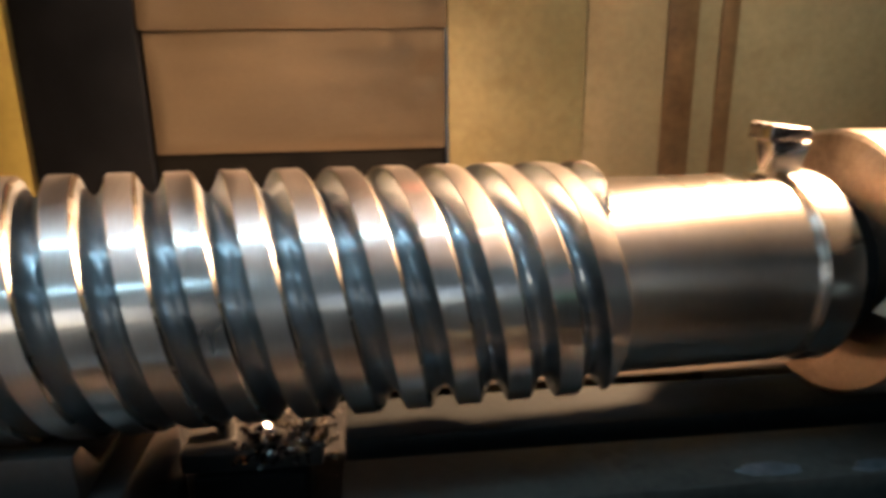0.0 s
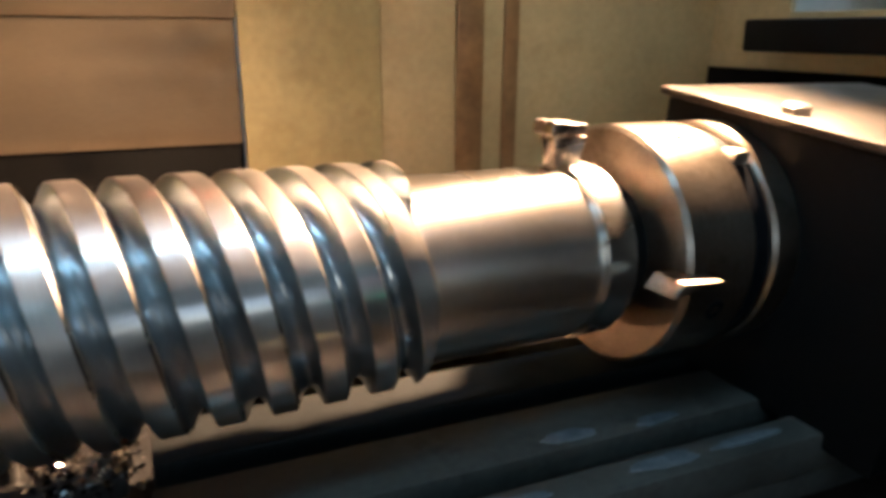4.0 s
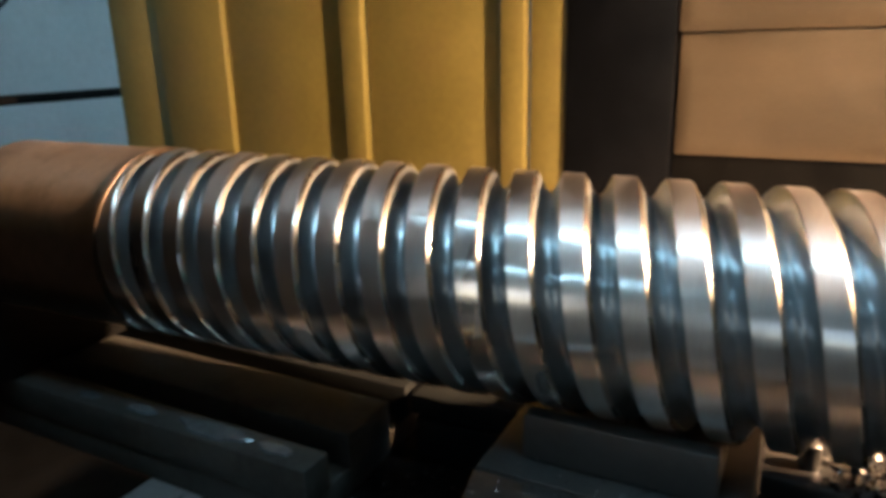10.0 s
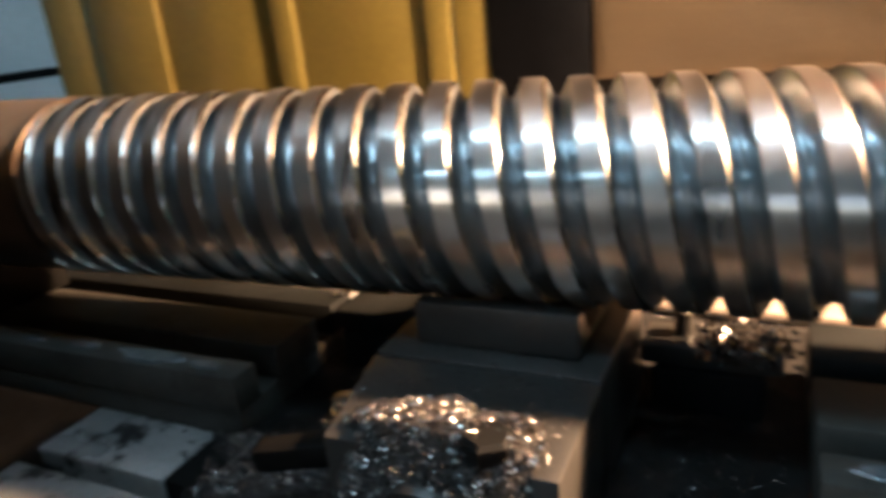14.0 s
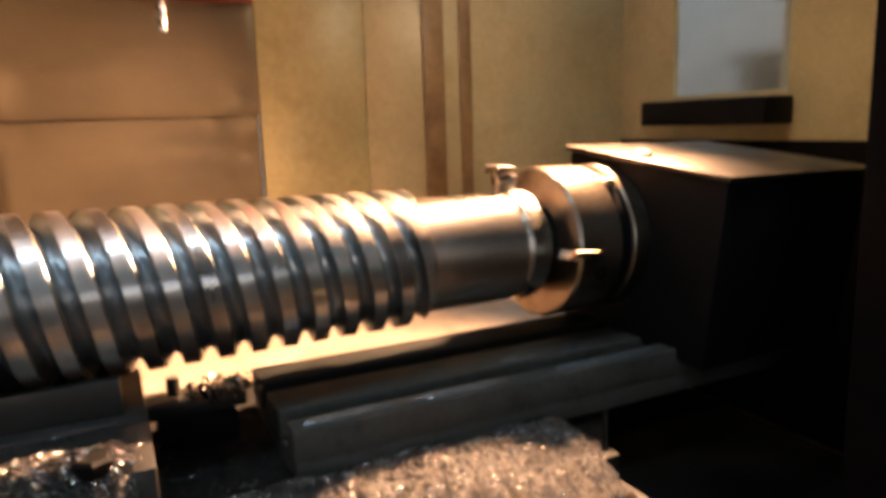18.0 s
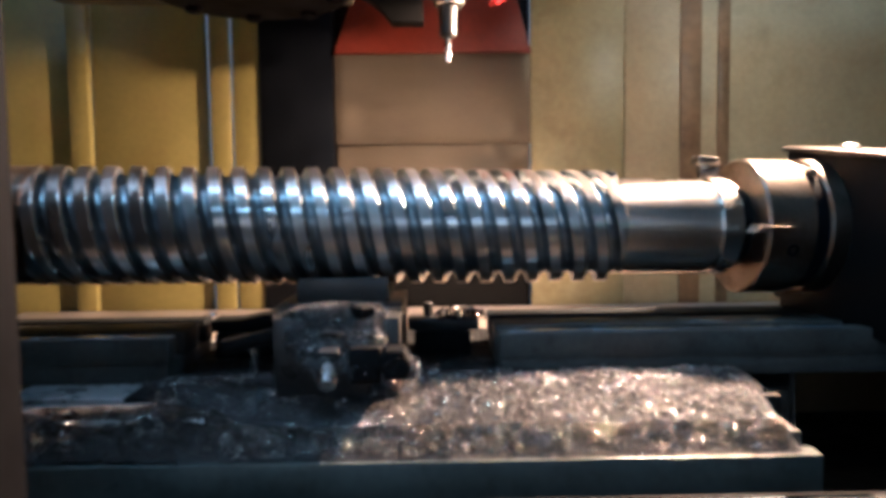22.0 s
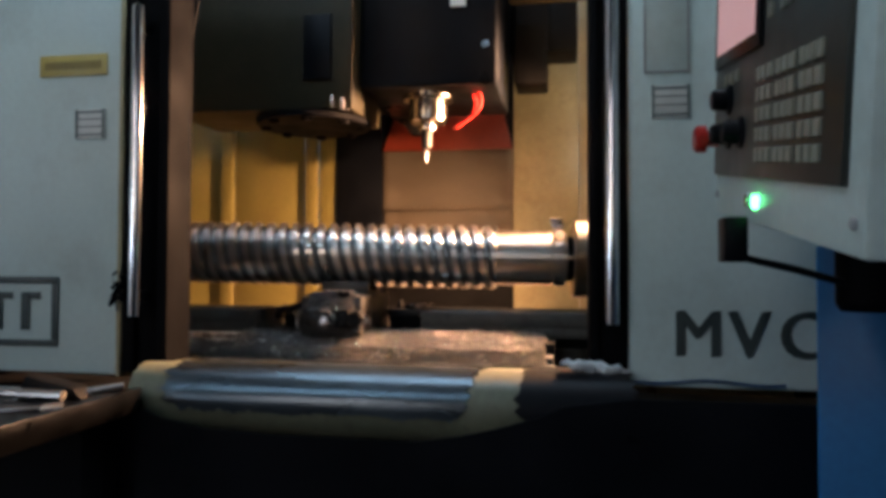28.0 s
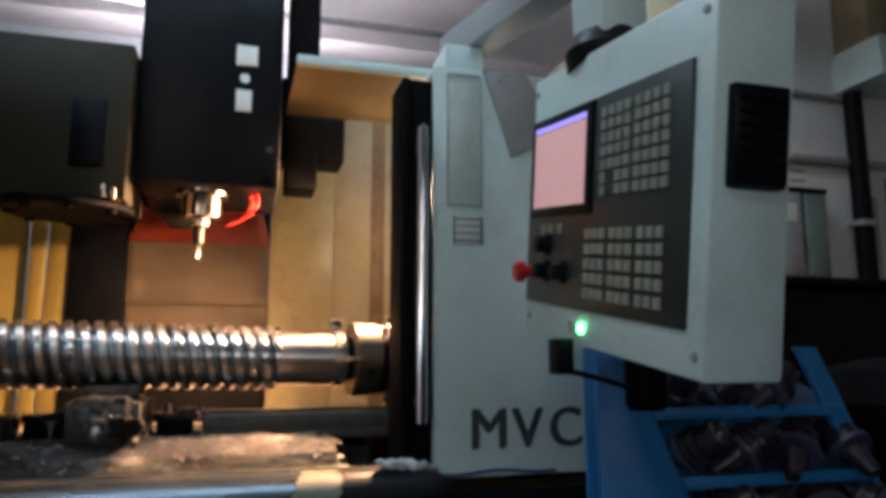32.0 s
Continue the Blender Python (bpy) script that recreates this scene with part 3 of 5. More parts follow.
# ---------- column, covers ----------
col = thing("machine_column", (-0.3, 0.9, 0.6), "dark painted machine column behind the telescopic way cover", "machine column")
part("left_guard", box(-0.80, -0.585, 0.872, 0.99, 0.6, 2.3, bevel=0.006), BLACK, col, "dark green-black guide strip")
part("body", box(-0.584, -0.013, 0.905, 1.2, 0.6, 2.9, bevel=0.006), CASTIRON, col)
part("lower_cover", box(-0.583, -0.014, 0.893, 0.904, 0.7, 1.25, bevel=0.003), CASTIRON, col)


def dented_sheet(x0, x1, y, z0, z1, depth, dents, seed):
    """A sheet cover whose front bows and dents slightly; folded edges run back by depth."""
    bm = bmesh.new()
    nx, nz = 60, 28
    g = []
    for i in range(nx + 1):
        col = []
        for j in range(nz + 1):
            x, z = x0 + (x1 - x0) * i / nx, z0 + (z1 - z0) * j / nz
            d = 0.0022 * noise.noise(Vector((x * 5, z * 8, seed))) + 0.0007 * noise.noise(Vector((x * 22, z * 22, seed)))
            for cx, cz, r, h in dents:
                d += h * math.exp(-((x - cx) ** 2 + (z - cz) ** 2) / (r * r))
            rim = min(1.0, min(i, nx - i, j, nz - j) / 2)
            col.append(bm.verts.new((x, y + d * rim + 0.004 * (1 - rim), z)))
        g.append(col)
    for i in range(nx):
        for j in range(nz):
            bm.faces.new((g[i][j], g[i + 1][j], g[i + 1][j + 1], g[i][j + 1]))
    loop = [g[i][0] for i in range(nx + 1)] + [g[nx][j] for j in range(1, nz + 1)] + [g[i][nz] for i in range(nx - 1, -1, -1)] + [g[0][j] for j in range(nz - 1, 0, -1)]
    back = [bm.verts.new((v.co.x, y + depth, v.co.z)) for v in loop]
    for k in range(len(loop)):
        q = (k + 1) % len(loop)
        bm.faces.new((loop[k], loop[q], back[q], back[k]))
    bm.faces.new(back)
    return bm


part("middle_cover", dented_sheet(-0.578, -0.018, 0.882, 1.248, 1.488, 0.018, ((-0.045, 1.39, 0.022, 0.006), (-0.07, 1.43, 0.03, -0.004), (-0.54, 1.47, 0.05, 0.004), (-0.12, 1.46, 0.02, 0.003), (-0.10, 1.33, 0.012, 0.002)), 3.0), SHEET, col, "dented brushed sheet-steel cover panel", 40)
part("upper_cover", dented_sheet(-0.581, -0.014, 0.870, 1.478, 1.742, 0.022, ((-0.06, 1.53, 0.03, 0.004), (-0.50, 1.54, 0.04, 0.004), (-0.30, 1.50, 0.06, -0.002)), 8.0), SHEET, col, "dented brushed sheet-steel cover panel", 40)
part("red_cover", prism([(-0.583, 1.735), (-0.012, 1.735), (-0.075, 1.96), (-0.50, 1.96)], 0.862, 0.885, "y", 0.003), RED, col, "red painted sloping cover")
part("cable_duct", box(0.02, 0.14, 0.45, 0.62, 1.9, 3.2, bevel=0.01), CASTIRON, col, "dark upright cable duct")

# ---------- spindle head ----------
head = thing("spindle_head", (-0.24, 0.3, 1.83), "dark blue-black spindle head hanging over the screw", "spindle head")
part("housing", box(-0.468, -0.012, 0.135, 0.60, 1.820, 3.3, bevel=0.012), BLACK, head, "dark painted head housing")
NOSE = material("dark_ground_steel", (0.40, 0.36, 0.32), 0.20, 1.0, 0.1, 10, 140, 0.05)
NX, NY = -0.262, 0.27
part("nose_flange", lathe([(0, 0.085), (0.012, 0.088), (0.03, 0.088)], upright(NX, NY, 1.803), 48), NOSE, head)
part("nose", lathe([(0, 0.058), (0.006, 0.066), (0.075, 0.066), (0.082, 0.070), (0.10, 0.070)], upright(NX, NY, 1.725), 48), NOSE, head, "ground steel spindle nose")
part("drive_key", box(NX + 0.055, NX + 0.085, NY - 0.05, NY - 0.02, 1.822, 1.85, bevel=0.003), STEEL, head)
part("holder_flange", lathe([(0, 0.026), (0.004, 0.031), (0.014, 0.031), (0.018, 0.025), (0.024, 0.031), (0.030, 0.031)], upright(NX - 0.004, NY, 1.70), 36), STEEL, head)
part("collet_nut", lathe([(0, 0.013), (0.006, 0.0175), (0.05, 0.0185), (0.064, 0.022)], upright(NX - 0.006, NY, 1.638), 32), DULL, head)
cut = bmesh.new()
for k in range(3):
    add_tube(cut, [(NX - 0.007 + 0.003 * math.cos(2 * math.pi * (k / 3 + i / 14)), NY + 0.003 * math.sin(2 * math.pi * (k / 3 + i / 14)), 1.59 + i * 0.0035) for i in range(15)], 0.0034, 6)
part("end_mill", cut, STEEL, head, "fluted end mill")
part("head_screw", lathe([(0, 0.002), (0.003, 0.012), (0.006, 0.012)], Matrix.Translation((-0.048, 0.129, 1.948)) @ pose(0, 0, 0, 0, 0, -90) @ Matrix.Translation((-0.003, 0, 0)), 20), CHROME, head, "shiny cap screw")
for x0, x1, z0, z1 in ((-0.166, -0.097, 2.235, 2.305), (-0.162, -0.112, 2.075, 2.148)):
    part("label", box(x0, x1, 0.122, 0.131, z0, z1, bevel=0.001), LABEL, head, "pale printed label")
part("round_label", lathe([(0, 0.016), (0.006, 0.016)], Matrix.Translation((-0.136, 0.124, 2.19)) @ pose(0, 0, 0, 0, 0, 90), 20), LABEL, head)
tb = part("terminal_box", box(0.0, 0.25, 0.50, 0.68, 2.03, 2.36, bevel=0.006), CASTIRON, head, "dark terminal box")
part("label", box(0.03, 0.10, 0.492, 0.501, 2.165, 2.215, bevel=0.001), LABEL, tb, "pale printed label")
for k, (dx, dy) in enumerate(((0.0, 0.0), (0.022, -0.018))):
    hose = thing("coolant_hose", (-0.112 + dx, 0.27 + dy, 1.83), "red segmented coolant hose with bright joints", "coolant hose", "coolant hoses")
    pts = []
    for i in range(17):
        a = i / 16
        pts.append(Vector((-0.112 + dx + 0.032 * math.sin(a * 2.6) - (0.085 + dx) * a * a, 0.25 + dy + 0.06 * a, 1.828 - 0.115 * a)))
    part("hose_core", tube(pts, 0.004, 8), REDPLASTIC, hose)
    for i in range(2, 16):
        d = (pts[i + 1] - pts[i]).normalized() if i < 16 else d
        m = Matrix.Translation(pts[i]) @ d.to_track_quat("X", "Z").to_matrix().to_4x4()
        part("hose_segment", lathe([(-0.0038, 0.003), (-0.0022, 0.0072), (0.0, 0.0082), (0.0022, 0.0072), (0.0038, 0.003)], m, 12), REDPLASTIC, hose)
    part("hose_fitting", lathe([(0, 0.006), (0.004, 0.009), (0.02, 0.009)], upright(pts[0].x, pts[0].y, 1.822), 12), STEEL, hose)

drops = random.Random(9)
for k in range(11):
    x = -0.115 + 0.0098 * k + drops.uniform(-0.003, 0.003)
    r = drops.uniform(0.0012, 0.0024)
    part("oil_drop", lathe([(0, r * 0.7), (r * 0.8, r), (r * 1.6, r * 0.6), (r * 2.2, r * 0.1)], Matrix.Translation((x, 0.142 + drops.uniform(0, 0.02), 1.8205)) @ pose(0, 0, 0, 0, 90, 0), 8), CHROME, head)

# ---------- tool magazine ----------
mag = thing("tool_magazine", (-0.75, 0.2, 1.74), "grey-beige tool magazine cover, darkened for shade, with a dark window", "tool magazine")
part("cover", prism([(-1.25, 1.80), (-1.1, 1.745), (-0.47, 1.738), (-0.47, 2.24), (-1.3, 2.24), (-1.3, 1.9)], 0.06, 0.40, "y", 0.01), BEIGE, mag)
part("window", box(-0.635, -0.54, 0.050, 0.064, 1.835, 2.05, bevel=0.006), BLACK, mag, "dark window in the cover")
part("rear_frame", prism([(-0.32, 1.757), (-0.40, 1.757), (-0.424, 1.787), (-0.448, 1.809), (-0.51, 1.851), (-0.65, 1.862), (-1.1, 1.865), (-1.1, 2.24), (-0.32, 2.24)], 0.605, 0.665, "y", 0.004), CASTIRON, mag)
part("bridge", box(-0.60, -0.50, 0.395, 0.61, 1.95, 2.20, bevel=0.006), CASTIRON, mag)
part("tool_disc", lathe([(0, 0.190), (0.004, 0.195), (0.018, 0.195), (0.022, 0.190)], upright(-0.655, 0.215, 1.712), 64), RUBBER, mag, "black tool carousel disc")
for i in range(8):
    a = 2 * math.pi * i / 8 + 0.2
    p = Vector((-0.655 + 0.165 * math.cos(a), 0.215 + 0.165 * math.sin(a), 1.700))
    part("tool_pocket", lathe([(0, 0.010), (0.004, 0.018), (0.012, 0.018), (0.016, 0.014)], upright(p.x, p.y, p.z), 20), RUBBER, mag)
for x, y, r in ((-0.528, 0.03, 0.006), (-0.505, 0.06, 0.010), (-0.49, 0.075, 0.008)):
    part("bright_pin", lathe([(0, r * 0.6), (0.003, r), (0.035, r), (0.04, r * 0.6)], upright(x, y, 1.735), 14), CHROME, mag)

# ---------- the work lamp ----------
wl = thing("work_lamp", LAMP, "lit round work lamp on a short arm", "lamp")
d = Vector((-0.75, -0.35, -0.55)).normalized()
m = Matrix.Translation(LAMP) @ (-d).to_track_quat("X", "Z").to_matrix().to_4x4()
part("shade", lathe([(0.030, 0.070), (0.032, 0.074), (0.06, 0.072), (0.10, 0.045), (0.14, 0.03), (0.14, 0.01), (0.09, 0.03), (0.06, 0.06)], m, 40), CASTIRON, wl)
bulb = bmesh.new()
bmesh.ops.create_icosphere(bulb, subdivisions=3, radius=0.072, matrix=Matrix.Translation(LAMP))
bulb = part("bulb", bulb, BULB, wl, "glowing bulb")
bulb.visible_shadow = False
part("arm", tube([LAMP - d * 0.12, LAMP - d * 0.2 + Vector((0.1, 0, 0.05)), Vector((0.85, 0.1, 1.9)), Vector((1.10, 0.1, 1.9))], 0.012, 10), CASTIRON, wl)

# ---------- table and slotted plates ----------
TZ = 1.030
table = thing("machine_table", (-0.45, 0, 0.9), "long slotted iron machine table with oil stains", "machine table")
for y0, y1, split, end in ((-0.295, -0.212, -0.60, 0.176), (-0.190, -0.102, -0.75, 0.176), (-0.080, 0.03, -0.75, 0.265), (0.052, 0.25, -0.75, 0.265)):
    part("table_land", box(-0.925, split - 0.001, y0, y1, TZ - 0.03, TZ, bevel=0.003), TABLE, table)
    # right stretch of each land is coloured dark for shade as well as oil
    part("table_land", box(split + 0.001, end, max(y0, -0.228), y1, TZ - 0.03, TZ, bevel=0.003), DARKIRON, table, "oily stretch of the table, darkened for shade")
part("table_body", box(-0.92, 0.172, -0.291, -0.0905, 0.90, TZ - 0.030, bevel=0.004), PLATE, table)
part("table_body", box(-0.92, 0.26, -0.090, 0.25, 0.90, TZ - 0.030, bevel=0.004), PLATE, table)
LEDGE = material("grey_oily_edge", (0.085, 0.097, 0.087), 0.42, 0.3, 0.2, 8, 90, 0.1, stain=(0.04, 0.04, 0.035), stain_amount=0.7)
part("front_ledge", box(-0.925, 0.180, -0.328, -0.2945, 0.905, 0.982, bevel=0.003), LEDGE, table, "grey oily front ledge")
part("table_end", box(0.2655, 0.272, -0.085, 0.25, 0.93, TZ - 0.004, bevel=0.002), PLATE, table, "dark oily table end")
part("saddle", box(-0.85, 0.0, -0.28, 0.88, 0.66, 0.90, bevel=0.01), CASTIRON, table)
for x0, x1, rear in ((-1.46, -0.712, 0.106), (-0.205, 0.72, 0.136)):
    sp = thing("slotted_base_plate", ((x0 + x1) / 2, 0, TZ), "oily slotted steel base plate lying on the machine table", "base plate", "base plates")
    for y0, y1 in ((0.062, rear), (-0.045, 0.030), (-0.115, -0.078)):
        # rear lands take the screw's shadow as their colour
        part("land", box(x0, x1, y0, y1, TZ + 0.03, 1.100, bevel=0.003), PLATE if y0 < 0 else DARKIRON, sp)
    part("body", box(x0 + 0.002, x1 - 0.002, -0.113, rear - 0.002, TZ + 0.001, TZ + 0.032, bevel=0.002), PLATE, sp)

# wet film with the overhead light's bluish glint put into its colour
WET = material("glint_pale_coolant_film", (0.14, 0.16, 0.175), 0.16, 0.3, 0.2, 40, 160, 0.05)


def puddle(x, y, z, rx, ry, seed):
    bm = bmesh.new()
    n = 28
    ring = []
    for k in range(n):
        a = 2 * math.pi * k / n
        q = 1 + 0.35 * noise.noise(Vector((2 * math.cos(a), 2 * math.sin(a), seed)))
        ring.append((x + rx * q * math.cos(a), y + ry * q * math.sin(a)))
    top = [bm.verts.new((x + (a - x) * 0.93, y + (b - y) * 0.93, z + 0.0012)) for a, b in ring]
    low = [bm.verts.new((a, b, z - 0.0005)) for a, b in ring]
    bm.faces.new(top)
    for k in range(n):
        bm.faces.new((top[k], top[(k + 1) % n], low[(k + 1) % n], low[k]))
    o = tagged(part("coolant_puddle", bm, WET), "thin coolant puddle on the base plate, paled for its glint", "puddle", "coolant puddles")
    return o


for k, (x, y, rx, ry) in enumerate(((-1.02, -0.100, 0.016, 0.006), (-0.94, -0.098, 0.022, 0.007), (-0.838, -0.097, 0.045, 0.012), (-0.76, -0.097, 0.02, 0.008), (0.21, -0.095, 0.035, 0.009), (0.245, -0.035, 0.025, 0.008), (0.15, -0.030, 0.03, 0.008), (0.30, -0.095, 0.04, 0.006), (0.02, -0.095, 0.07, 0.010), (-0.13, -0.095, 0.06, 0.010))):
    puddle(x, y, 1.1005, rx, ry, k * 3.1)

# ---------- the screw ----------
AX = pose(0, 0.029, 1.259, 0, 0.92, 4.57)      # screw's frame: x along its axis, 0 at the thread's end
R, PITCH, X0, X1 = 0.0955, 0.0393, -0.928, 0.0
STARTS, PHASE = 3, 0.45
ID = Matrix.Identity(4)
screw = thing("lead_screw", (-0.45, 0, 1.2), "large polished steel lead screw with deep multi-start thread", "lead screw")


def thread_mesh():
    # axial profile over one pitch: place, radius, on the crest or not
    prof = [(0.0, R - 0.0010), (0.025, R), (0.455, R), (0.475, R - 0.0004), (0.505, R - 0.0016), (0.535, R - 0.0033), (0.555, R - 0.0052)]
    for i in range(1, 12):
        a = i / 12
        s = 0.555 + 0.445 * a
        if a < 0.5:
            r = R - 0.0052 - 0.0108 * math.sin(a * 2 * math.pi / 2 * 0.98)
        else:
            r = R - 0.0014 - 0.0146 * math.sin((1 - a) * 2 * math.pi / 2 * 0.98)
        prof.append((s, r))
    n = 160
    turns = int((X1 - X0) / PITCH) + STARTS + 3
    P = np.array(prof)
    k = np.arange(-STARTS - 2, turns + 1)
    s = (k[:, None] + P[None, :, 0]).ravel()
    r = np.tile(P[:, 1], len(k))
    th = np.arange(n) / n
    x = X0 + (s[:, None] + PHASE + STARTS * th[None, :]) * PITCH
    rr = np.repeat(r[:, None], n, 1)
    rr = np.where(x > X1, np.minimum(rr, R), rr)
    xc = np.clip(x, X0, X1)
    ang = 2 * np.pi * th
    V = np.stack([xc, -rr * np.sin(ang)[None, :], rr * np.cos(ang)[None, :]], -1)
    m = len(s)
    idx = np.arange(m * n).reshape(m, n)
    F, kinds = [], []
    npf = len(prof)
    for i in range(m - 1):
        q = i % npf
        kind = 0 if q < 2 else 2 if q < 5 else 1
        for j in range(n):
            j2 = j + 1
            if j2 < n:
                c = (idx[i, j], idx[i, j2], idx[i + 1, j2], idx[i + 1, j])
                xs = (xc[i, j], xc[i, j2], xc[i + 1, j2], xc[i + 1, j])
            else:
                # last column meets the first one, STARTS pitches further on
                i2 = i + STARTS * npf
                if i2 + 1 >= m:
                    continue
                c = (idx[i, j], idx[i2, 0], idx[i2 + 1, 0], idx[i + 1, j])
                xs = (xc[i, j], xc[i2, 0], xc[i2 + 1, 0], xc[i + 1, j])
            if max(xs) - min(xs) < 1e-7:
                continue
            F.append(c)
            kinds.append(kind)
    me = bpy.data.meshes.new("thread")
    me.from_pydata((V.reshape(-1, 3)).tolist(), [], F)
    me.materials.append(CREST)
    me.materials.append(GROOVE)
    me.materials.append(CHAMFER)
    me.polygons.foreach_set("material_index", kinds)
    me.polygons.foreach_set("use_smooth", [True] * len(F))
    me.update()
    bm = bmesh.new()
    bm.from_mesh(me)
    bmesh.ops.delete(bm, geom=[v for v in bm.verts if not v.link_faces], context="VERTS")
    bmesh.ops.remove_doubles(bm, verts=bm.verts, dist=1e-6)
    bmesh.ops.recalc_face_normals(bm, faces=bm.faces)
    bm.to_mesh(me)
    bm.free()
    me.set_sharp_from_angle(angle=radians(24))
    return me


tm = new("thread", thread_mesh())
tm.parent = screw
tm.matrix_parent_inverse = place_of(screw).inverted()
tm.matrix_basis = AX
tagged(tm, "polished thread with flat crests and rounded grooves")
part("plain_end", lathe([(-1.128, 0.092), (-1.125, R - 0.001), (X0 - 0.006, R - 0.001), (X0 - 0.004, R + 0.0006), (X0 + 0.002, R + 0.0006), (X0 + 0.002, 0.05)], ID, 96), turned(material("browned_turned_steel", (0.25, 0.19, 0.14), 0.38, 1.0, 0.18, 9, 200, 0.06, (0.5, 0.35, 0.35), stain=(0.12, 0.08, 0.05), stain_amount=0.7), 0.6), screw, "plain browned end of the screw").matrix_basis = AX
part("shaft", lathe([(-0.004, 0.05), (-0.003, 0.0815), (0.158, 0.0815), (0.161, 0.076), (0.168, 0.076), (0.205, 0.076), (0.207, 0.062), (0.26, 0.062)], ID, 96), SHAFT, screw, "bright turned shaft").matrix_basis = AX
part("thread_root", lathe([(X0 + 0.001, 0.06), (X0 + 0.0015, 0.076), (X1 - 0.0015, 0.076), (X1 - 0.001, 0.06)], AX, 64), GROOVE, screw)

# ---------- rotary indexer ----------
rot = thing("rotary_indexer", (0.55, 0.0, 1.10), "dark cast-iron rotary indexer box with a steel chuck ring", "rotary indexer")
TILT = AX @ pose(0, 0, 0, 6.6, 0, 0)
part("housing", box(0.364, 0.70, -0.239, 0.087, -0.150, 0.129, bevel=0.006, m=TILT), CASTIRON, rot)
part("top_plate", box(0.356, 0.71, -0.245, 0.093, 0.1285, 0.1375, bevel=0.003, m=TILT), material("stained_top_plate", (0.060, 0.052, 0.044), 0.42, 0.7, 0.25, 9, 120, 0.1, stain=(0.04, 0.03, 0.02), stain_amount=0.8), rot, "stained steel top plate")
part("chuck_ring", lathe([(0.226, 0.06), (0.226, 0.113), (0.230, 0.117), (0.305, 0.117), (0.308, 0.113), (0.308, 0.09)], ID, 72), CHUCK, rot, "oily turned chuck ring").matrix_basis = AX
part("base_shoe", box(0.37, 0.70, -0.18, 0.09, -0.168, -0.12, bevel=0.004, m=AX), CASTIRON, rot)
part("dark_band", lathe([(0.307, 0.08), (0.307, 0.110), (0.333, 0.110), (0.333, 0.08)], AX, 72), BLACK, rot, "dark oily band")
part("rear_ring", lathe([(0.332, 0.08), (0.332, 0.113), (0.335, 0.117), (0.366, 0.117), (0.366, 0.08)], ID, 72), CHUCK, rot).matrix_basis = AX
part("hub", lathe([(0.20, 0.05), (0.20, 0.066), (0.23, 0.066), (0.23, 0.05)], AX, 48), CASTIRON, rot)
part("band_nut", box(0.311, 0.329, -0.075, -0.055, 0.086, 0.099, bevel=0.002, m=AX), STEEL, rot, "small bright square nut")
part("drive_pin", prism([(0.192, -0.007), (0.248, 0.002), (0.202, 0.006)], -0.136, -0.100, "y", 0.001), CHUCK, rot, "bright pointed drive lug").matrix_basis = AX
for a in (72, 162, 252, 342):
    c, s = math.cos(radians(a)), math.sin(radians(a))
    part("chuck_screw", lathe([(-0.01, 0.010), (0.001, 0.010), (0.0015, 0.006), (-0.004, 0.005)], AX @ Matrix.Translation((0.268, -0.1165 * c, 0.1165 * s)) @ Vector((0, -c, s)).to_track_quat("X", "Z").to_matrix().to_4x4(), 16), BLACK, rot, "recessed set screw")
part("plate_bolt", lathe([(0, 0.014), (0.008, 0.014), (0.010, 0.010)], TILT @ Matrix.Translation((0.390, -0.055, 0.137)) @ UP, 6), STEEL, rot)
dog = thing("drive_dog", (0.19, 0.03, 1.33), "small bright steel drive dog clamped on the shaft", "drive dog")
part("stem", prism([(-0.010, -0.002), (0.013, -0.002), (0.022, 0.026), (-0.016, 0.026)], -0.012, 0.012, "y", 0.0015), STEEL, dog).matrix_basis = AX @ Matrix.Translation((0.178, 0.012, 0.082))
part("cap", prism([(-0.022, 0.027), (0.016, 0.027), (0.018, 0.037), (-0.020, 0.041)], -0.016, 0.016, "y", 0.002), STEEL, dog).matrix_basis = AX @ Matrix.Translation((0.178, 0.012, 0.082))
part("ring", lathe([(0.169, 0.0755), (0.169, 0.0835), (0.198, 0.0835), (0.198, 0.0755)], AX, 64), STEEL, dog)

# ---------- tailstock ----------
tail = thing("tailstock", (-1.3, -0.08, 1.10), "dark cast-iron tailstock block holding the plain screw end", "tailstock")
part("body", prism([(-0.19, 1.103), (0.04, 1.103), (0.04, 1.30), (0.0, 1.322), (-0.15, 1.322), (-0.19, 1.30)], -1.31, -1.13, "x", 0.006), CASTIRON, tail)
part("top_plate", box(-1.31, -1.13, -0.145, -0.005, 1.3225, 1.332, bevel=0.002), GREYMETAL, tail, "pale ground top plate")
part("quill", lathe([(-1.20, 0.03), (-1.12, 0.03)], AX, 32), STEEL, tail)

# ---------- supports under the screw ----------
vb = thing("v_block", (-0.45, -0.02, 1.145), "small grey steel V-block under the screw", "support block")
ya = 0.029 - 0.45 * 0.08
part("block", prism([(-0.078, 1.147), (0.07, 1.147), (0.07, 1.186), (ya + 0.055, 1.186), (ya + 0.03, 1.155), (ya - 0.03, 1.155), (ya - 0.055, 1.186), (-0.078, 1.186)], -0.52, -0.376, "x", 0.002), DULL, vb)
vise = thing("screw_jack_base", (-0.45, -0.08, TZ), "oily steel clamp base buried in metal swarf", "clamp base")
part("body", box(-0.550, -0.353, -0.1015, 0.08, TZ + 0.001, 1.146, bevel=0.003), DULL, vise)
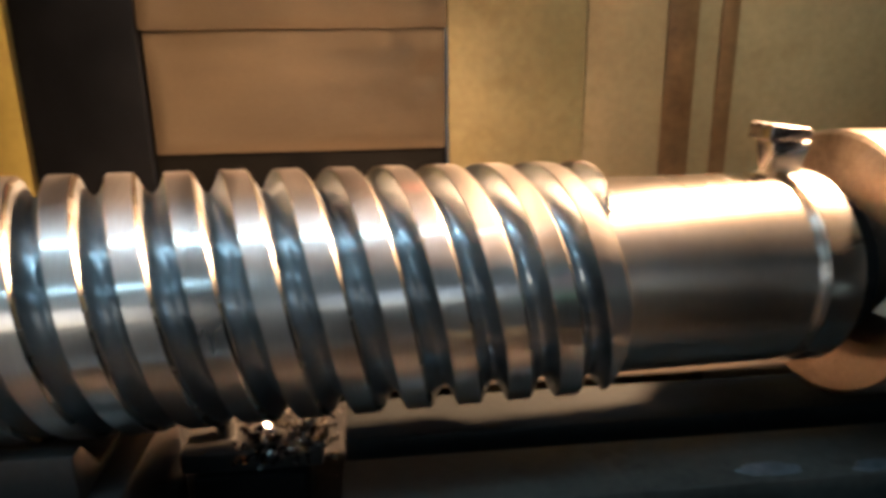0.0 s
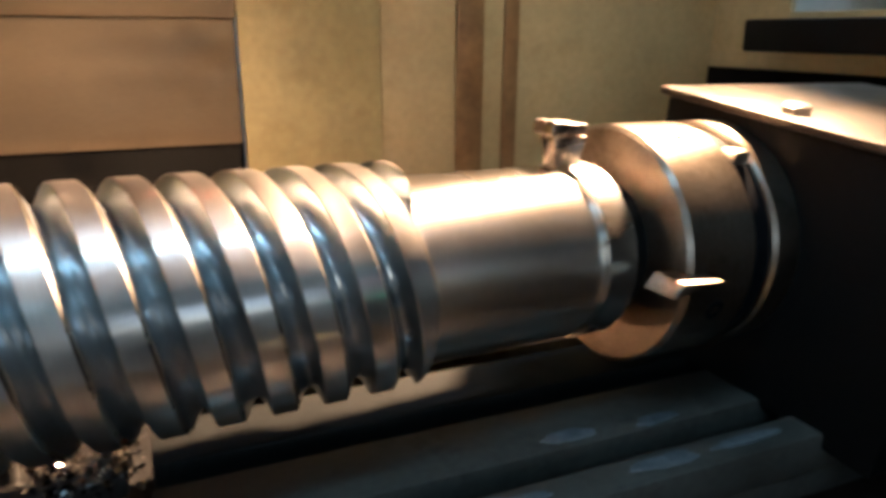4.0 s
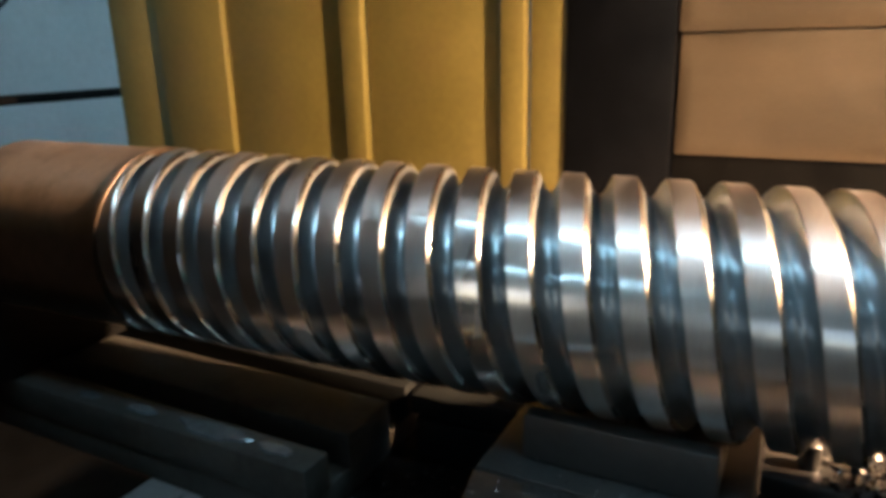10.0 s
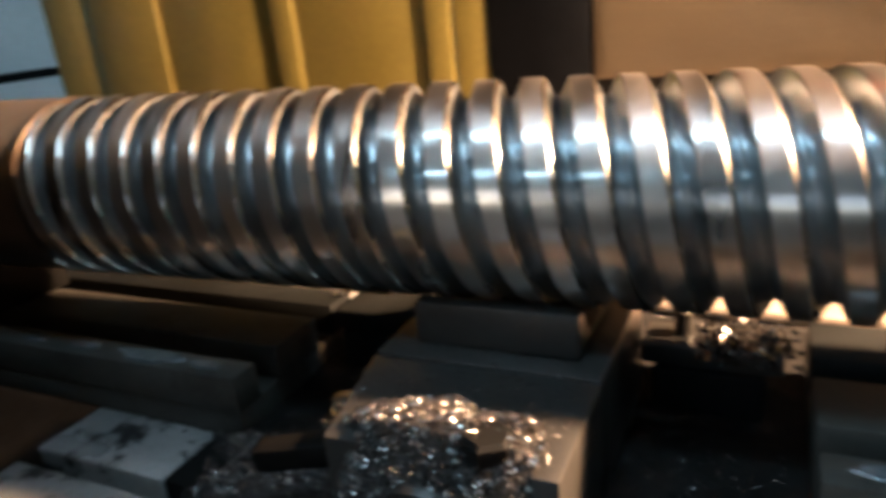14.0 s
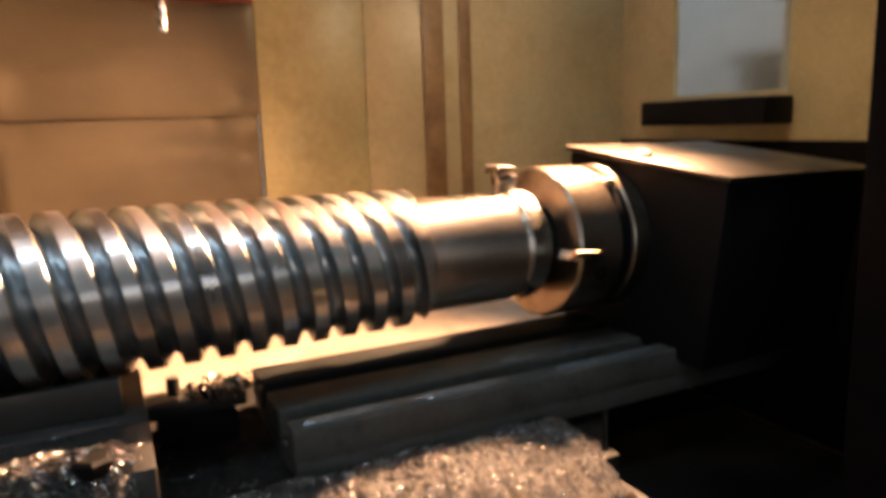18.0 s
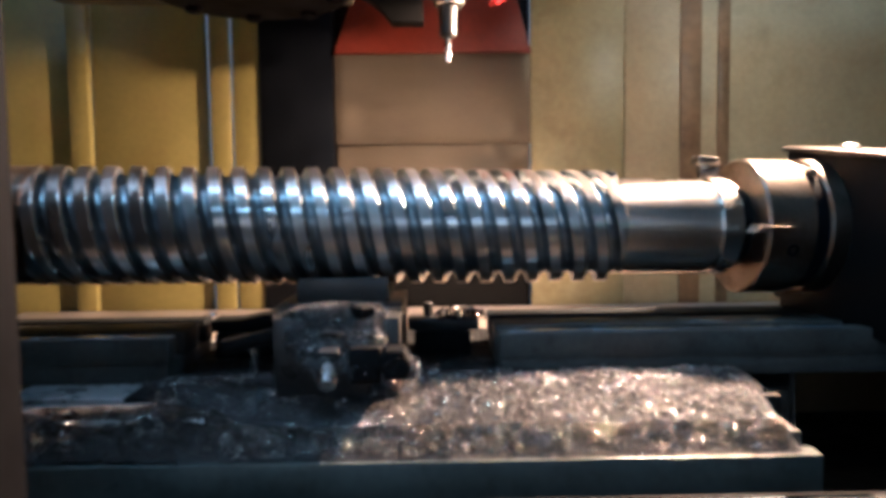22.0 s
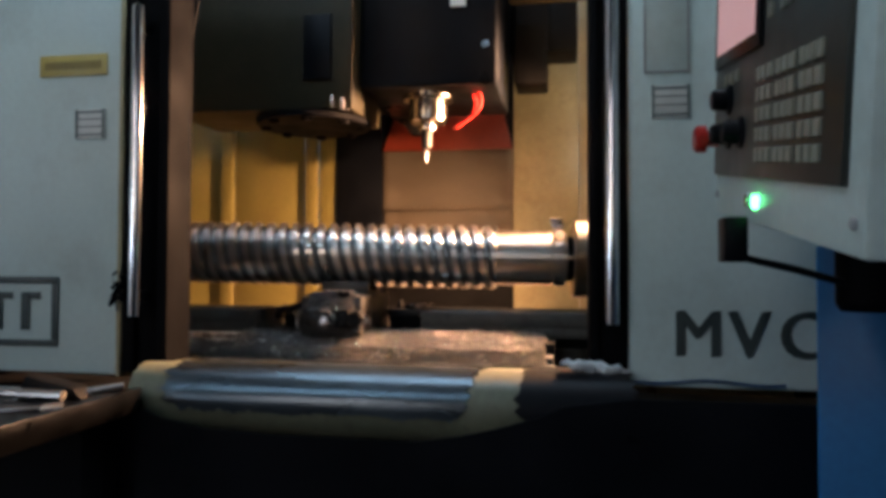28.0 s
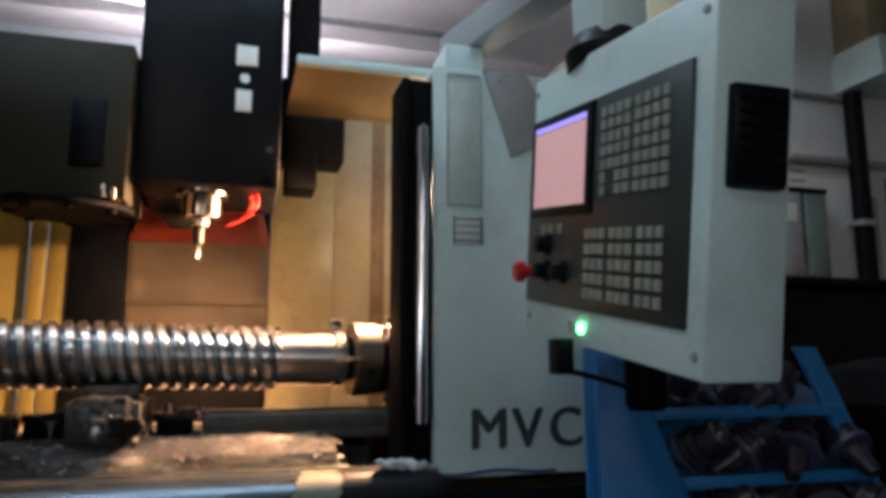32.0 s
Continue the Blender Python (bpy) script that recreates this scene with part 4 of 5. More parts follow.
part("front_jaw", prism([(-0.526, -0.222), (-0.392, -0.222), (-0.392, -0.205), (-0.372, -0.205), (-0.372, -0.222), (-0.353, -0.222), (-0.353, -0.103), (-0.550, -0.103)], TZ + 0.002, 1.1445, "z", 0.002), DULL, vise, "worn front jaw of the clamp")
part("stud", tube([p for i in range(16) for p in (Vector((-0.446, -0.215 - i * 0.0042, 1.112 - i * 0.0030)), Vector((-0.446, -0.217 - i * 0.0042, 1.1106 - i * 0.0030)))], [0.0125, 0.0108] * 16, 14), STEEL, vise, "threaded adjusting stud")
SD = Vector((0, -0.09, -0.06)).to_track_quat("X", "Z").to_matrix().to_4x4()
part("stud_washer", lathe([(-0.004, 0.029), (-0.003, 0.031), (0.003, 0.031), (0.004, 0.029)], Matrix.Translation((-0.4455, -0.224, 1.1055)) @ SD, 24), DULL, vise)
part("stud_nut", lathe([(-0.013, 0.021), (-0.011, 0.024), (0.011, 0.024), (0.013, 0.021)], Matrix.Translation((-0.4455, -0.239, 1.0955)) @ SD, 6), DULL, vise)
part("square_nut", box(-0.419, -0.376, -0.262, -0.2225, 1.062, 1.112, bevel=0.004), CASTIRON, vise, "black square clamp nut")
part("side_nut", lathe([(-0.022, 0.020), (-0.020, 0.023), (0.020, 0.023), (0.022, 0.020)], Matrix.Translation((-0.358, -0.243, 1.088)) @ pose(0, 0, 0, 0, 0, 90), 6), CASTIRON, vise)
part("bolt_head", lathe([(0, 0.017), (0.003, 0.019), (0.014, 0.019), (0.017, 0.015)], upright(-0.404, -0.208, 1.1445), 6), CASTIRON, vise, "black bolt head among the chips")
part("side_bar", box(-0.075, 0.0, -0.012, 0.012, -0.010, 0.010, bevel=0.003, m=Matrix.Translation((-0.527, -0.200, 1.120)) @ pose(0, 0, 0, 0, -12, 8)), CASTIRON, vise, "dark clamping bar at the side")
bolt = thing("clamp_bolt", (-0.58, -0.115, TZ), "small bright hexagon bolt standing beside the clamp base", "bolt")
part("shank", lathe([(0, 0.007), (0.06, 0.007)], upright(-0.58, -0.115, TZ), 12), STEEL, bolt)
part("washer", lathe([(0, 0.015), (0.003, 0.015)], upright(-0.58, -0.115, TZ + 0.058), 20), STEEL, bolt)
part("nut", lathe([(0, 0.010), (0.001, 0.012), (0.011, 0.012), (0.012, 0.009)], upright(-0.58, -0.115, TZ + 0.062), 6), STEEL, bolt)
cl = thing("clamp_strap", (-0.3, 0.09, 1.09), "small steel strap clamp with a stud among swarf", "clamp")
part("strap", box(-0.352, -0.225, 0.06, 0.115, 1.075, 1.097, bevel=0.004), DULL, cl)
part("stud", lathe([(0, 0.009), (0.05, 0.009), (0.052, 0.007)], upright(-0.315, 0.09, 1.07), 16), DULL, cl)
part("step_block", box(-0.34, -0.24, 0.05, 0.12, TZ + 0.001, 1.076, bevel=0.003), CASTIRON, cl)
dark = thing("clamp_strap", (-0.64, 0.08, TZ), "dark oily strap clamp on a packing block beside the base plate", "clamp")
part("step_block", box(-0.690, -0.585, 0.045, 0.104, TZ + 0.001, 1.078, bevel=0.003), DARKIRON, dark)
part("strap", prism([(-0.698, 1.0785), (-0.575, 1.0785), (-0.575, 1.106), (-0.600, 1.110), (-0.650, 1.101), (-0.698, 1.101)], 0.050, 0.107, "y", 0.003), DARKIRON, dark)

# ---------- swarf ----------
rng = np.random.default_rng(7)


def swarf(name, n, place, size, label, mat=None):
    """n small curled flakes; place(u, v) gives a point."""
    P = np.array([place(u, v) for u, v in rng.random((n, 2))])
    L, w, curl = size * (0.5 + rng.random(n)), size * (0.15 + 0.25 * rng.random(n)), 1.5 + 3.5 * rng.random(n)
    q = rng.normal(size=(n, 4))
    q /= np.linalg.norm(q, axis=1)[:, None]
    V = np.zeros((n, 8, 3))
    for k in range(4):
        a = curl * (k / 3 - 0.5)
        r = L / curl
        for h, sgn in enumerate((-1, 1)):
            v = np.stack([r * np.sin(a), sgn * w / 2 + 0.25 * w * k / 3, r * (1 - np.cos(a))], -1)
            c = 2 * np.cross(q[:, 1:], v)
            V[:, 2 * k + h] = P + v + q[:, :1] * c + np.cross(q[:, 1:], c)
    quad = np.array([(2 * k, 2 * k + 1, 2 * k + 3, 2 * k + 2) for k in range(3)])
    F = (np.arange(n)[:, None, None] * 8 + quad[None]).reshape(-1, 4)
    me = bpy.data.meshes.new(name)
    me.from_pydata(V.reshape(-1, 3).tolist(), [], F.tolist())
    me.materials.append(mat or CHIP)
    o = new(name, me)
    return tagged(o, label, "metal chips", "", "stuff")


def ease(v):
    v = min(1.0, max(0.0, v))
    return v * v * (3 - 2 * v)


def heap_height(x, y):
    """Swarf lying along the table's front and down its step: the height, and how far it covers the iron."""
    front = -0.284 + 0.006 * noise.noise(Vector((x * 9, 0.3, 1.0)))
    lump = 0.6 * noise.noise(Vector((x * 14, y * 14, 0.4))) + 0.50 * noise.noise(Vector((x * 60, y * 60, 2.0))) + 0.45 * noise.noise(Vector((x * 190, y * 190, 4.0)))
    end = ease((0.158 + 0.01 * noise.noise(Vector((y * 40, 0.0, 6.0))) - x) / 0.012)
    w = ease((x + 0.64) / 0.11)
    packed = loose = (TZ - 0.004, 0.0)
    if w > 0:
        q = min(1.0, max(0.0, (-0.165 - y) / 0.158))
        z = TZ + 0.017 - (TZ + 0.017 - 0.983) * q ** 1.7 + 0.008 * lump * (1 - 0.7 * q) - 0.012 * ease((y + 0.135) / 0.03)
        packed = (TZ - 0.004 + end * (z - TZ + 0.004) - (1 - end) * 0.04 * q, end)
    if w == 1:
        return packed
    if y > front:
        bank = ease((-0.10 - y) / 0.13)
        cover = ease((x + 0.69 + 0.9 * (y + 0.25) + 0.08 * lump) / 0.10) * end
        cover = max(cover, ease((front + 0.028 - y) / 0.02) * end * ease((x + 0.9) / 0.1) * 0.6)
        loose = (TZ - 0.004 + cover * (0.012 + 0.011 * bank + 0.007 * lump), cover)
        return loose[0] * (1 - w) + packed[0] * w, max(loose[1], w * packed[1])
    k = min(1.0, (front - y) / 0.040)
    top = TZ - 0.004 + end * (0.014 + 0.008 * lump) * (1 - k) * ease((x + 0.9) / 0.1)
    loose = (top - (top - 0.981) * k ** 1.7 + end * 0.006 * lump * (1 - k), end * ease((x + 0.92) / 0.05) * (k < 0.97))
    return loose[0] * (1 - w) + packed[0] * w, max(loose[1], w * packed[1])


def sheet_grid(f, x0, x1, y0, y1, nx, ny):
    bm = bmesh.new()
    g = [[bm.verts.new((x0 + (x1 - x0) * i / nx, y0 + (y1 - y0) * j / ny, f(x0 + (x1 - x0) * i / nx, y0 + (y1 - y0) * j / ny))) for j in range(ny + 1)] for i in range(nx + 1)]
    for i in range(nx):
        for j in range(ny):
            bm.faces.new((g[i][j], g[i + 1][j], g[i + 1][j + 1], g[i][j + 1]))
    return bm


heap = sheet_grid(lambda x, y: heap_height(x, y)[0], -0.922, 0.176, -0.324, -0.104, 440, 110)
bmesh.ops.delete(heap, geom=[v for v in heap.verts if heap_height(v.co.x, v.co.y)[1] < 0.05], context="VERTS")
tagged(part("swarf_heap", heap, CHIPBED), "long heap of packed metal swarf on the table edge", "metal chips", "", "stuff")


def on_heap(u, v):
    while True:
        x, y = -0.92 + 1.09 * u, -0.322 + 0.216 * v
        h, cover = heap_height(x, y)
        if cover > 0.15 + 0.5 * rng.random():
            return x, y, h + 0.001 + 0.003 * rng.random()
        u, v = rng.random(), rng.random()


swarf("loose_swarf", 70000, on_heap, 0.0027, "glittering curled metal chips lying on the heap")
def on_step(u, v):
    x, y = -0.90 + 1.05 * u, -0.324 + 0.045 * math.sqrt(v)
    return x, y - 0.001, heap_height(x, y)[0] + 0.001 + 0.003 * rng.random()


swarf("step_swarf", 26000, on_step, 0.0034, "dark glittering chips hanging down the table's front step", CHIPOILY)
swarf("bright_swarf", 500, on_step, 0.0048, "larger bright curled chips on the table's front step", CHIPBRIGHT)
swarf("bright_swarf", 2400, on_heap, 0.0046, "larger bright curled chips on the heap", CHIPBRIGHT)


def clamp_heap(x, y):
    """Swarf dome sliding off the clamp base towards the table's front; below the base where there is none."""
    lump = 0.5 * noise.noise(Vector((x * 30, y * 30, 5.0))) + 0.3 * noise.noise(Vector((x * 110, y * 110, 5.0)))
    f = 1 - ((x + 0.440) / 0.074) ** 2 - ((y + 0.216) / 0.052) ** 2 + 0.8 * lump
    base = 1.144 if y > -0.212 else 1.144 - (-0.212 - y) * 1.25
    return base + (0.017 * math.sqrt(f) if f > 0 else -0.004), f


dome = sheet_grid(lambda x, y: clamp_heap(x, y)[0], -0.545, -0.355, -0.34, -0.12, 80, 90)
bmesh.ops.delete(dome, geom=[v for v in dome.verts if clamp_heap(v.co.x, v.co.y)[1] < -0.03], context="VERTS")
tagged(part("clamp_heap", dome, CHIPBED), "packed swarf piled on the clamp base", "metal chips", "", "stuff")


def on_vise(u, v):
    while True:
        x, y = -0.545 + 0.19 * u, -0.34 + 0.22 * v
        h, f = clamp_heap(x, y)
        if f > -0.02:
            return x, y, h + 0.004 * rng.random()
        u, v = rng.random(), rng.random()


swarf("clamp_swarf", 6500, on_vise, 0.0042, "curled metal chips piled on the clamp base")
swarf("bright_swarf", 260, on_vise, 0.0042, "larger bright curled chips on the clamp base", CHIPBRIGHT)
swarf("clamp_top_swarf", 500, lambda u, v: (-0.54 + 0.18 * u, -0.215 + 0.14 * v, 1.148 + 0.002 * rng.random()), 0.003, "scattered chips on the clamp base top")


def mid_bed(x, y):
    edge = max(0.0, min(1, (0.25 - y) / 0.02, (y + 0.20) / 0.05))
    return TZ - 0.004 + (0.009 + 0.012 * ease((y - 0.05) / 0.15) + 0.006 * noise.noise(Vector((x * 25, y * 25, 1.0)))) * edge ** 0.5


tagged(part("oily_swarf_bed", sheet_grid(mid_bed, -0.72, -0.197, -0.20, 0.249, 80, 70), OILBED), "oily swarf caked between the base plates, darkened for shade", "metal chips", "", "stuff")
swarf("table_swarf", 3600, lambda u, v: (-0.70 + 0.49 * u, -0.19 + 0.42 * v * v, mid_bed(-0.70 + 0.49 * u, -0.19 + 0.42 * v * v) + 0.003 * rng.random()), 0.004, "scattered metal chips between the base plates")


def gold(u, v):
    return -0.30 + 0.09 * u, 0.03 + 0.08 * v, 1.098 + 0.012 * rng.random()


swarf("tray_swarf", 900, lambda u, v: (-1.1 + 0.38 * u, -1.3 + 0.55 * v, 0.954 + 0.003 * rng.random()), 0.004, "fine chips strewn over the tray")
swarf("plate_corner_swarf", 14, lambda u, v: (-0.722 + 0.016 * u, 0.085 + 0.02 * v, 1.101 + 0.006 * rng.random()), 0.010, "a few bright curled chips on the plate corner", CHIPBRIGHT)
swarf("side_nut_swarf", 700, lambda u, v: (-0.350 + 0.024 * math.sin(6.3 * u), -0.243 + 0.026 * (2 * v - 1), 1.076 + 0.022 * math.cos(6.3 * u)), 0.004, "chips clinging round the clamp's side nut")
swarf("strap_swarf", 160, gold, 0.014, "larger curled chips on the strap clamp")

# ---------- control pendant ----------
PD = pose(0.44, -0.906, 1.318, 8.8, 0, 0)
pend = thing("control_pendant", (0.5, -1.2, 1.25), "pale grey CNC control pendant with a lit screen", "control panel")


def pbox(name, mat, x0, x1, y0, y1, z0, z1, parent=pend, label="", bevel=0.002):
    return part(name, box(x0, x1, y0, y1, z0, z1, bevel=bevel, m=PD), mat, parent, label)


pbox("case", OFFWHITE, 0.0, 0.115, -0.565, 0.0, 0.0, 0.49, bevel=0.006)
unit = pbox("operator_panel", BEZEL, -0.006, 0.002, -0.527, -0.010, 0.060, 0.405, label="dark control unit face")
pbox("screen_bezel", BLACK, -0.011, -0.004, -0.272, -0.024, 0.218, 0.402)
pbox("screen", SCREEN, -0.0125, -0.009, -0.252, -0.045, 0.236, 0.375, label="lit pinkish screen", bevel=0)
pbox("screen_bar", SCREENBAR, -0.0125, -0.009, -0.252, -0.045, 0.377, 0.386, bevel=0)
for r in range(7):
    for c in range(2):
        for k in range(4):
            y = -0.305 - c * 0.10 - k * 0.0235
            z = 0.375 - r * 0.0205
            if r > 4 and c == 0 and k == 1:
                continue
            part("key", box(-0.0095, -0.005, y - 0.0082, y + 0.0082, z - 0.008, z + 0.008, bevel=0.0012, m=PD, seg=1), KEY, pend)
for r in range(5):
    for c in range(3):
        for k in range(3):
            y = -0.262 - c * 0.08 - k * 0.0235
            z = 0.185 - r * 0.024
            part("key", box(-0.0095, -0.005, y - 0.0082, y + 0.0082, z - 0.0085, z + 0.0085, bevel=0.0012, m=PD, seg=1), KEY, pend)
for k in range(3):
    part("indicator", box(-0.009, -0.005, -0.085 - k * 0.035 - 0.008, -0.085 - k * 0.035 + 0.008, 0.188, 0.205, bevel=0.001, m=PD), KEY, pend)
part("emergency_stop", lathe([(0, 0.012), (0.018, 0.012), (0.020, 0.021), (0.032, 0.021), (0.036, 0.016)], PD @ Matrix.Translation((-0.005, -0.035, 0.115)) @ pose(0, 0, 0, 0, 0, 180), 24), REDPLASTIC, pend, "red mushroom stop button")
for y, z in ((-0.105, 0.12), (-0.175, 0.12), (-0.105, 0.168)):
    part("rotary_knob", lathe([(0, 0.022), (0.004, 0.022), (0.006, 0.016), (0.024, 0.014), (0.026, 0.011)], PD @ Matrix.Translation((-0.005, y, z)) @ pose(0, 0, 0, 0, 0, 180), 24), BLACK, pend)
for y, mt, nm in ((-0.205, CHROME, "key_switch"), (-0.242, GREENLED, "green_button")):
    part(nm, lathe([(0, 0.009), (0.006, 0.009), (0.007, 0.006)], PD @ Matrix.Translation((0.001, y, 0.03)) @ pose(0, 0, 0, 0, 0, 180), 20), mt, pend, "glowing green button" if mt is GREENLED else "")
fan = pbox("vent_grille", BLACK, 0.018, 0.098, -0.580, -0.563, 0.24, 0.365, label="black ventilation grille", bevel=0.004)
for k in range(7):
    pbox("grille_slat", RUBBER, 0.024, 0.092, -0.5835, -0.579, 0.25 + k * 0.0155, 0.258 + k * 0.0155, fan)
part("neck", box(0.46, 0.55, -1.22, -1.10, 1.74, 2.40, bevel=0.012), OFFWHITE, pend)
for y in (-0.545, -0.02):
    for z in (0.03, 0.46):
        part("case_screw", lathe([(0, 0.006), (0.003, 0.006), (0.004, 0.004)], PD @ Matrix.Translation((0.0, y, z)) @ pose(0, 0, 0, 0, 0, 180), 10), GREYMETAL, pend)
part("swivel", lathe([(0, 0.07), (0.03, 0.075), (0.06, 0.06)], upright(0.50, -1.16, 1.76), 32), BLACK, pend)
part("hook_block", box(0.405, 0.435, -1.13, -1.09, 1.235, 1.294, bevel=0.003), BLACK, pend)
part("hook_rod", tube([(0.425, -1.11, 1.243), (0.50, -1.11, 1.225), (0.585, -1.11, 1.20)], 0.005, 8), BLACK, pend, "thin black hanging rod")
part("cable_gland", lathe([(0, 0.03), (0.01, 0.036), (0.09, 0.036), (0.125, 0.028)], upright(0.585, -1.10, 1.172), 20), RUBBER, pend)
arm = thing("pendant_arm", (0.43, -0.5, 2.0), "grey box-section swing arm over the machine", "support arm")
part("beam", box(-0.045, 0.045, -0.85, 0.0, 0.0, 0.085, bevel=0.005, m=Matrix.Translation((0.455, -0.335, 2.10)) @ pose(0, 0, 0, 0, 0, 15.2)), GREYMETAL, arm)
part("post", box(0.39, 0.50, -0.50, -0.36, 1.991, 2.099, bevel=0.006), OFFWHITE, arm)
gus = thing("gusset_plate", (0.53, -0.603, 1.88), "grey slanted sheet plate at the panel corner", "plate")
part("sheet", prism([(0.458, 1.985), (0.576, 1.985), (0.612, 1.915), (0.612, 1.800), (0.532, 1.762)], -0.612, -0.6015, "y", 0.001), GREYMETAL, gus)
for x, z in ((0.50, 1.96), (0.59, 1.83)):
    part("screw", lathe([(0, 0.006), (0.003, 0.006), (0.004, 0.004)], Matrix.Translation((x, -0.612, z)) @ pose(0, 0, 0, 0, 0, -90), 10), GREYMETAL, gus)

# ---------- front lettering and labels ----------
def lettering(text, x, z, size, parent=None):
    cu = bpy.data.curves.new("letter", "FONT")
    cu.body, cu.size, cu.extrude, cu.resolution_u = text, size, 0.0012, 4
    tmp = bpy.data.objects.new("letter_tmp", cu)
    scene.collection.objects.link(tmp)
    me = bpy.data.meshes.new_from_object(tmp.evaluated_get(bpy.context.evaluated_depsgraph_get()))
    bpy.data.objects.remove(tmp)
    bold = bmesh.new()
    for k in range(3):
        m2 = me.copy()
        m2.transform(Matrix.Translation((0.0035 * (k - 1), 0.0012 * (k - 1), 0.0004 * k)))
        bold.from_mesh(m2)
        bpy.data.meshes.remove(m2)
    bold.to_mesh(me)
    bold.free()
    me.transform(Matrix.Translation((x, -0.6025, z)) @ pose(0, 0, 0, 90, 0, 0) @ Matrix.Diagonal((0.95, 1, 1, 1)))
    me.materials.append(INK)
    o = new("letter", me)
    if parent:
        o.parent = parent
        o.matrix_parent_inverse = place_of(parent).inverted()
    return o


sign = thing("model_lettering", (0.57, -0.602, 1.05), "large dark capital letters painted on the machine front", "lettering")
for ch, x in (("M", 0.418), ("V", 0.527), ("C", 0.620)):
    lettering(ch, x, 1.05, 0.133, sign)
lab = thing("warning_label", (0.415, -0.602, 1.54), "small black-edged printed warning label", "label", "printed labels")
part("sheet", box(0.378, 0.454, -0.606, -0.6005, 1.534, 1.603, bevel=0.0005), LABEL, lab)
FADED = material("faded_ink", (0.16, 0.19, 0.18), 0.5, 0.0, 0.2, 20, 100, 0.0)
for z0, z1 in ((1.540, 1.545), (1.560, 1.563), (1.578, 1.581), (1.594, 1.599)):
    part("text_bar", box(0.384, 0.448, -0.608, -0.605, z0, z1, bevel=0), FADED, lab)
for x0, x1 in ((0.378, 0.384), (0.448, 0.454)):
    part("edge_bar", box(x0, x1, -0.608, -0.605, 1.534, 1.603, bevel=0), FADED, lab)
copy_thing(lab, Matrix.Translation((0.415 - 1.324, -0.602, 1.537)))
plq = thing("tall_plaque", (0.408, -0.602, 1.63), "tall pale plaque with a thin raised rim", "plaque")
part("sheet", box(0.365, 0.451, -0.607, -0.6005, 1.63, 1.965, bevel=0.001), OFFWHITE, plq)
for a in ((0.363, 0.367, 1.628, 1.967), (0.449, 0.453, 1.628, 1.967), (0.363, 0.453, 1.628, 1.632), (0.363, 0.453, 1.963, 1.967)):
    part("rim", box(a[0], a[1], -0.6095, -0.606, a[2], a[3], bevel=0.0005), GREYMETAL, plq)
yl = thing("yellow_label", (-0.955, -0.602, 1.68), "yellow caution label with a dark border", "label")
part("sheet", box(-1.045, -0.867, -0.606, -0.6005, 1.682, 1.733, bevel=0.0005), YLABEL, yl)
part("text_bar", box(-1.03, -0.882, -0.608, -0.605, 1.698, 1.716, bevel=0), material("ochre_ink", (0.25, 0.19, 0.05), 0.5), yl)
brand = thing("brand_plate", (-1.2, -0.602, 1.04), "dark framed maker's plate with plain dark strokes", "plate")
for a in ((-1.50, -0.986, 1.186, 1.202), (-1.50, -0.986, 1.036, 1.052), (-1.002, -0.986, 1.052, 1.186), (-1.50, -1.484, 1.052, 1.186)):
    part("frame_bar", box(a[0], a[1], -0.6065, -0.6005, a[2], a[3], bevel=0.0005), INK, brand)
for x in (-1.46, -1.385, -1.31, -1.235, -1.16, -1.085):
    part("stroke", box(x, x + 0.022, -0.6055, -0.6005, 1.075, 1.165, bevel=0.0005), INK, brand)
    part("stroke", box(x + 0.018, x + 0.05, -0.6055, -0.6005, 1.148, 1.165, bevel=0.0005), INK, brand)

# ---------- blue rack with tool holders ----------
rack = thing("blue_tool_rack", (0.95, -0.95, 0), "blue painted stepped rack full of dark tool holders", "rack")
part("side_panel", prism([(0.589, 0.0), (0.589, 1.262), (0.665, 1.262), (0.690, 1.195), (0.775, 1.010), (1.10, 0.30), (1.10, 0.0)], -0.914, -0.904, "y", 0.002), BLUE, rack)
part("back_board", box(0.66, 1.20, -0.72, -0.71, 0.0, 1.285, bevel=0.003), BLUE, rack)
for k in range(3):
    x0, x1, z = 0.715 + 0.062 * k, 1.195 + 0.062 * k, 1.150 - 0.140 * k
    part("tier_lip", box(x0, x1, -0.915 - 0.004 * k, -0.903, z - 0.014, z + 0.010, bevel=0.003), BLUE, rack)
    part("tier_board", box(x0, x1, 0.0, 0.16, -0.006, 0.006, bevel=0.002, m=Matrix.Translation((0, -0.90, z)) @ pose(0, 0, 0, 22, 0, 0)), material("oily_blue_paint", (0.012, 0.045, 0.10), 0.4, 0.0, 0.3, 8, 70, 0.08, stain=(0.02, 0.014, 0.02), stain_amount=0.8), rack, "oily blue tier board")
part("end_panel", prism([(1.085, 1.285), (1.140, 1.285), (1.205, 1.158), (1.30, 0.953), (1.60, 0.30), (1.55, 0.30), (1.255, 0.953)], -0.906, -0.89, "y", 0.002), BLUE, rack)
first = thing("tool_holder", (0, 0, 0), "dark oily steel tool holder with small bright spots", "tool holder", "tool holders on the rack")
OILY = material("oily_violet_black_steel", (0.020, 0.015, 0.022), 0.25, 0.0, 0.3, 12, 120, 0.1)
part("cone", lathe([(-0.10, 0.014), (-0.02, 0.036)], UP, 20), OILY, first)
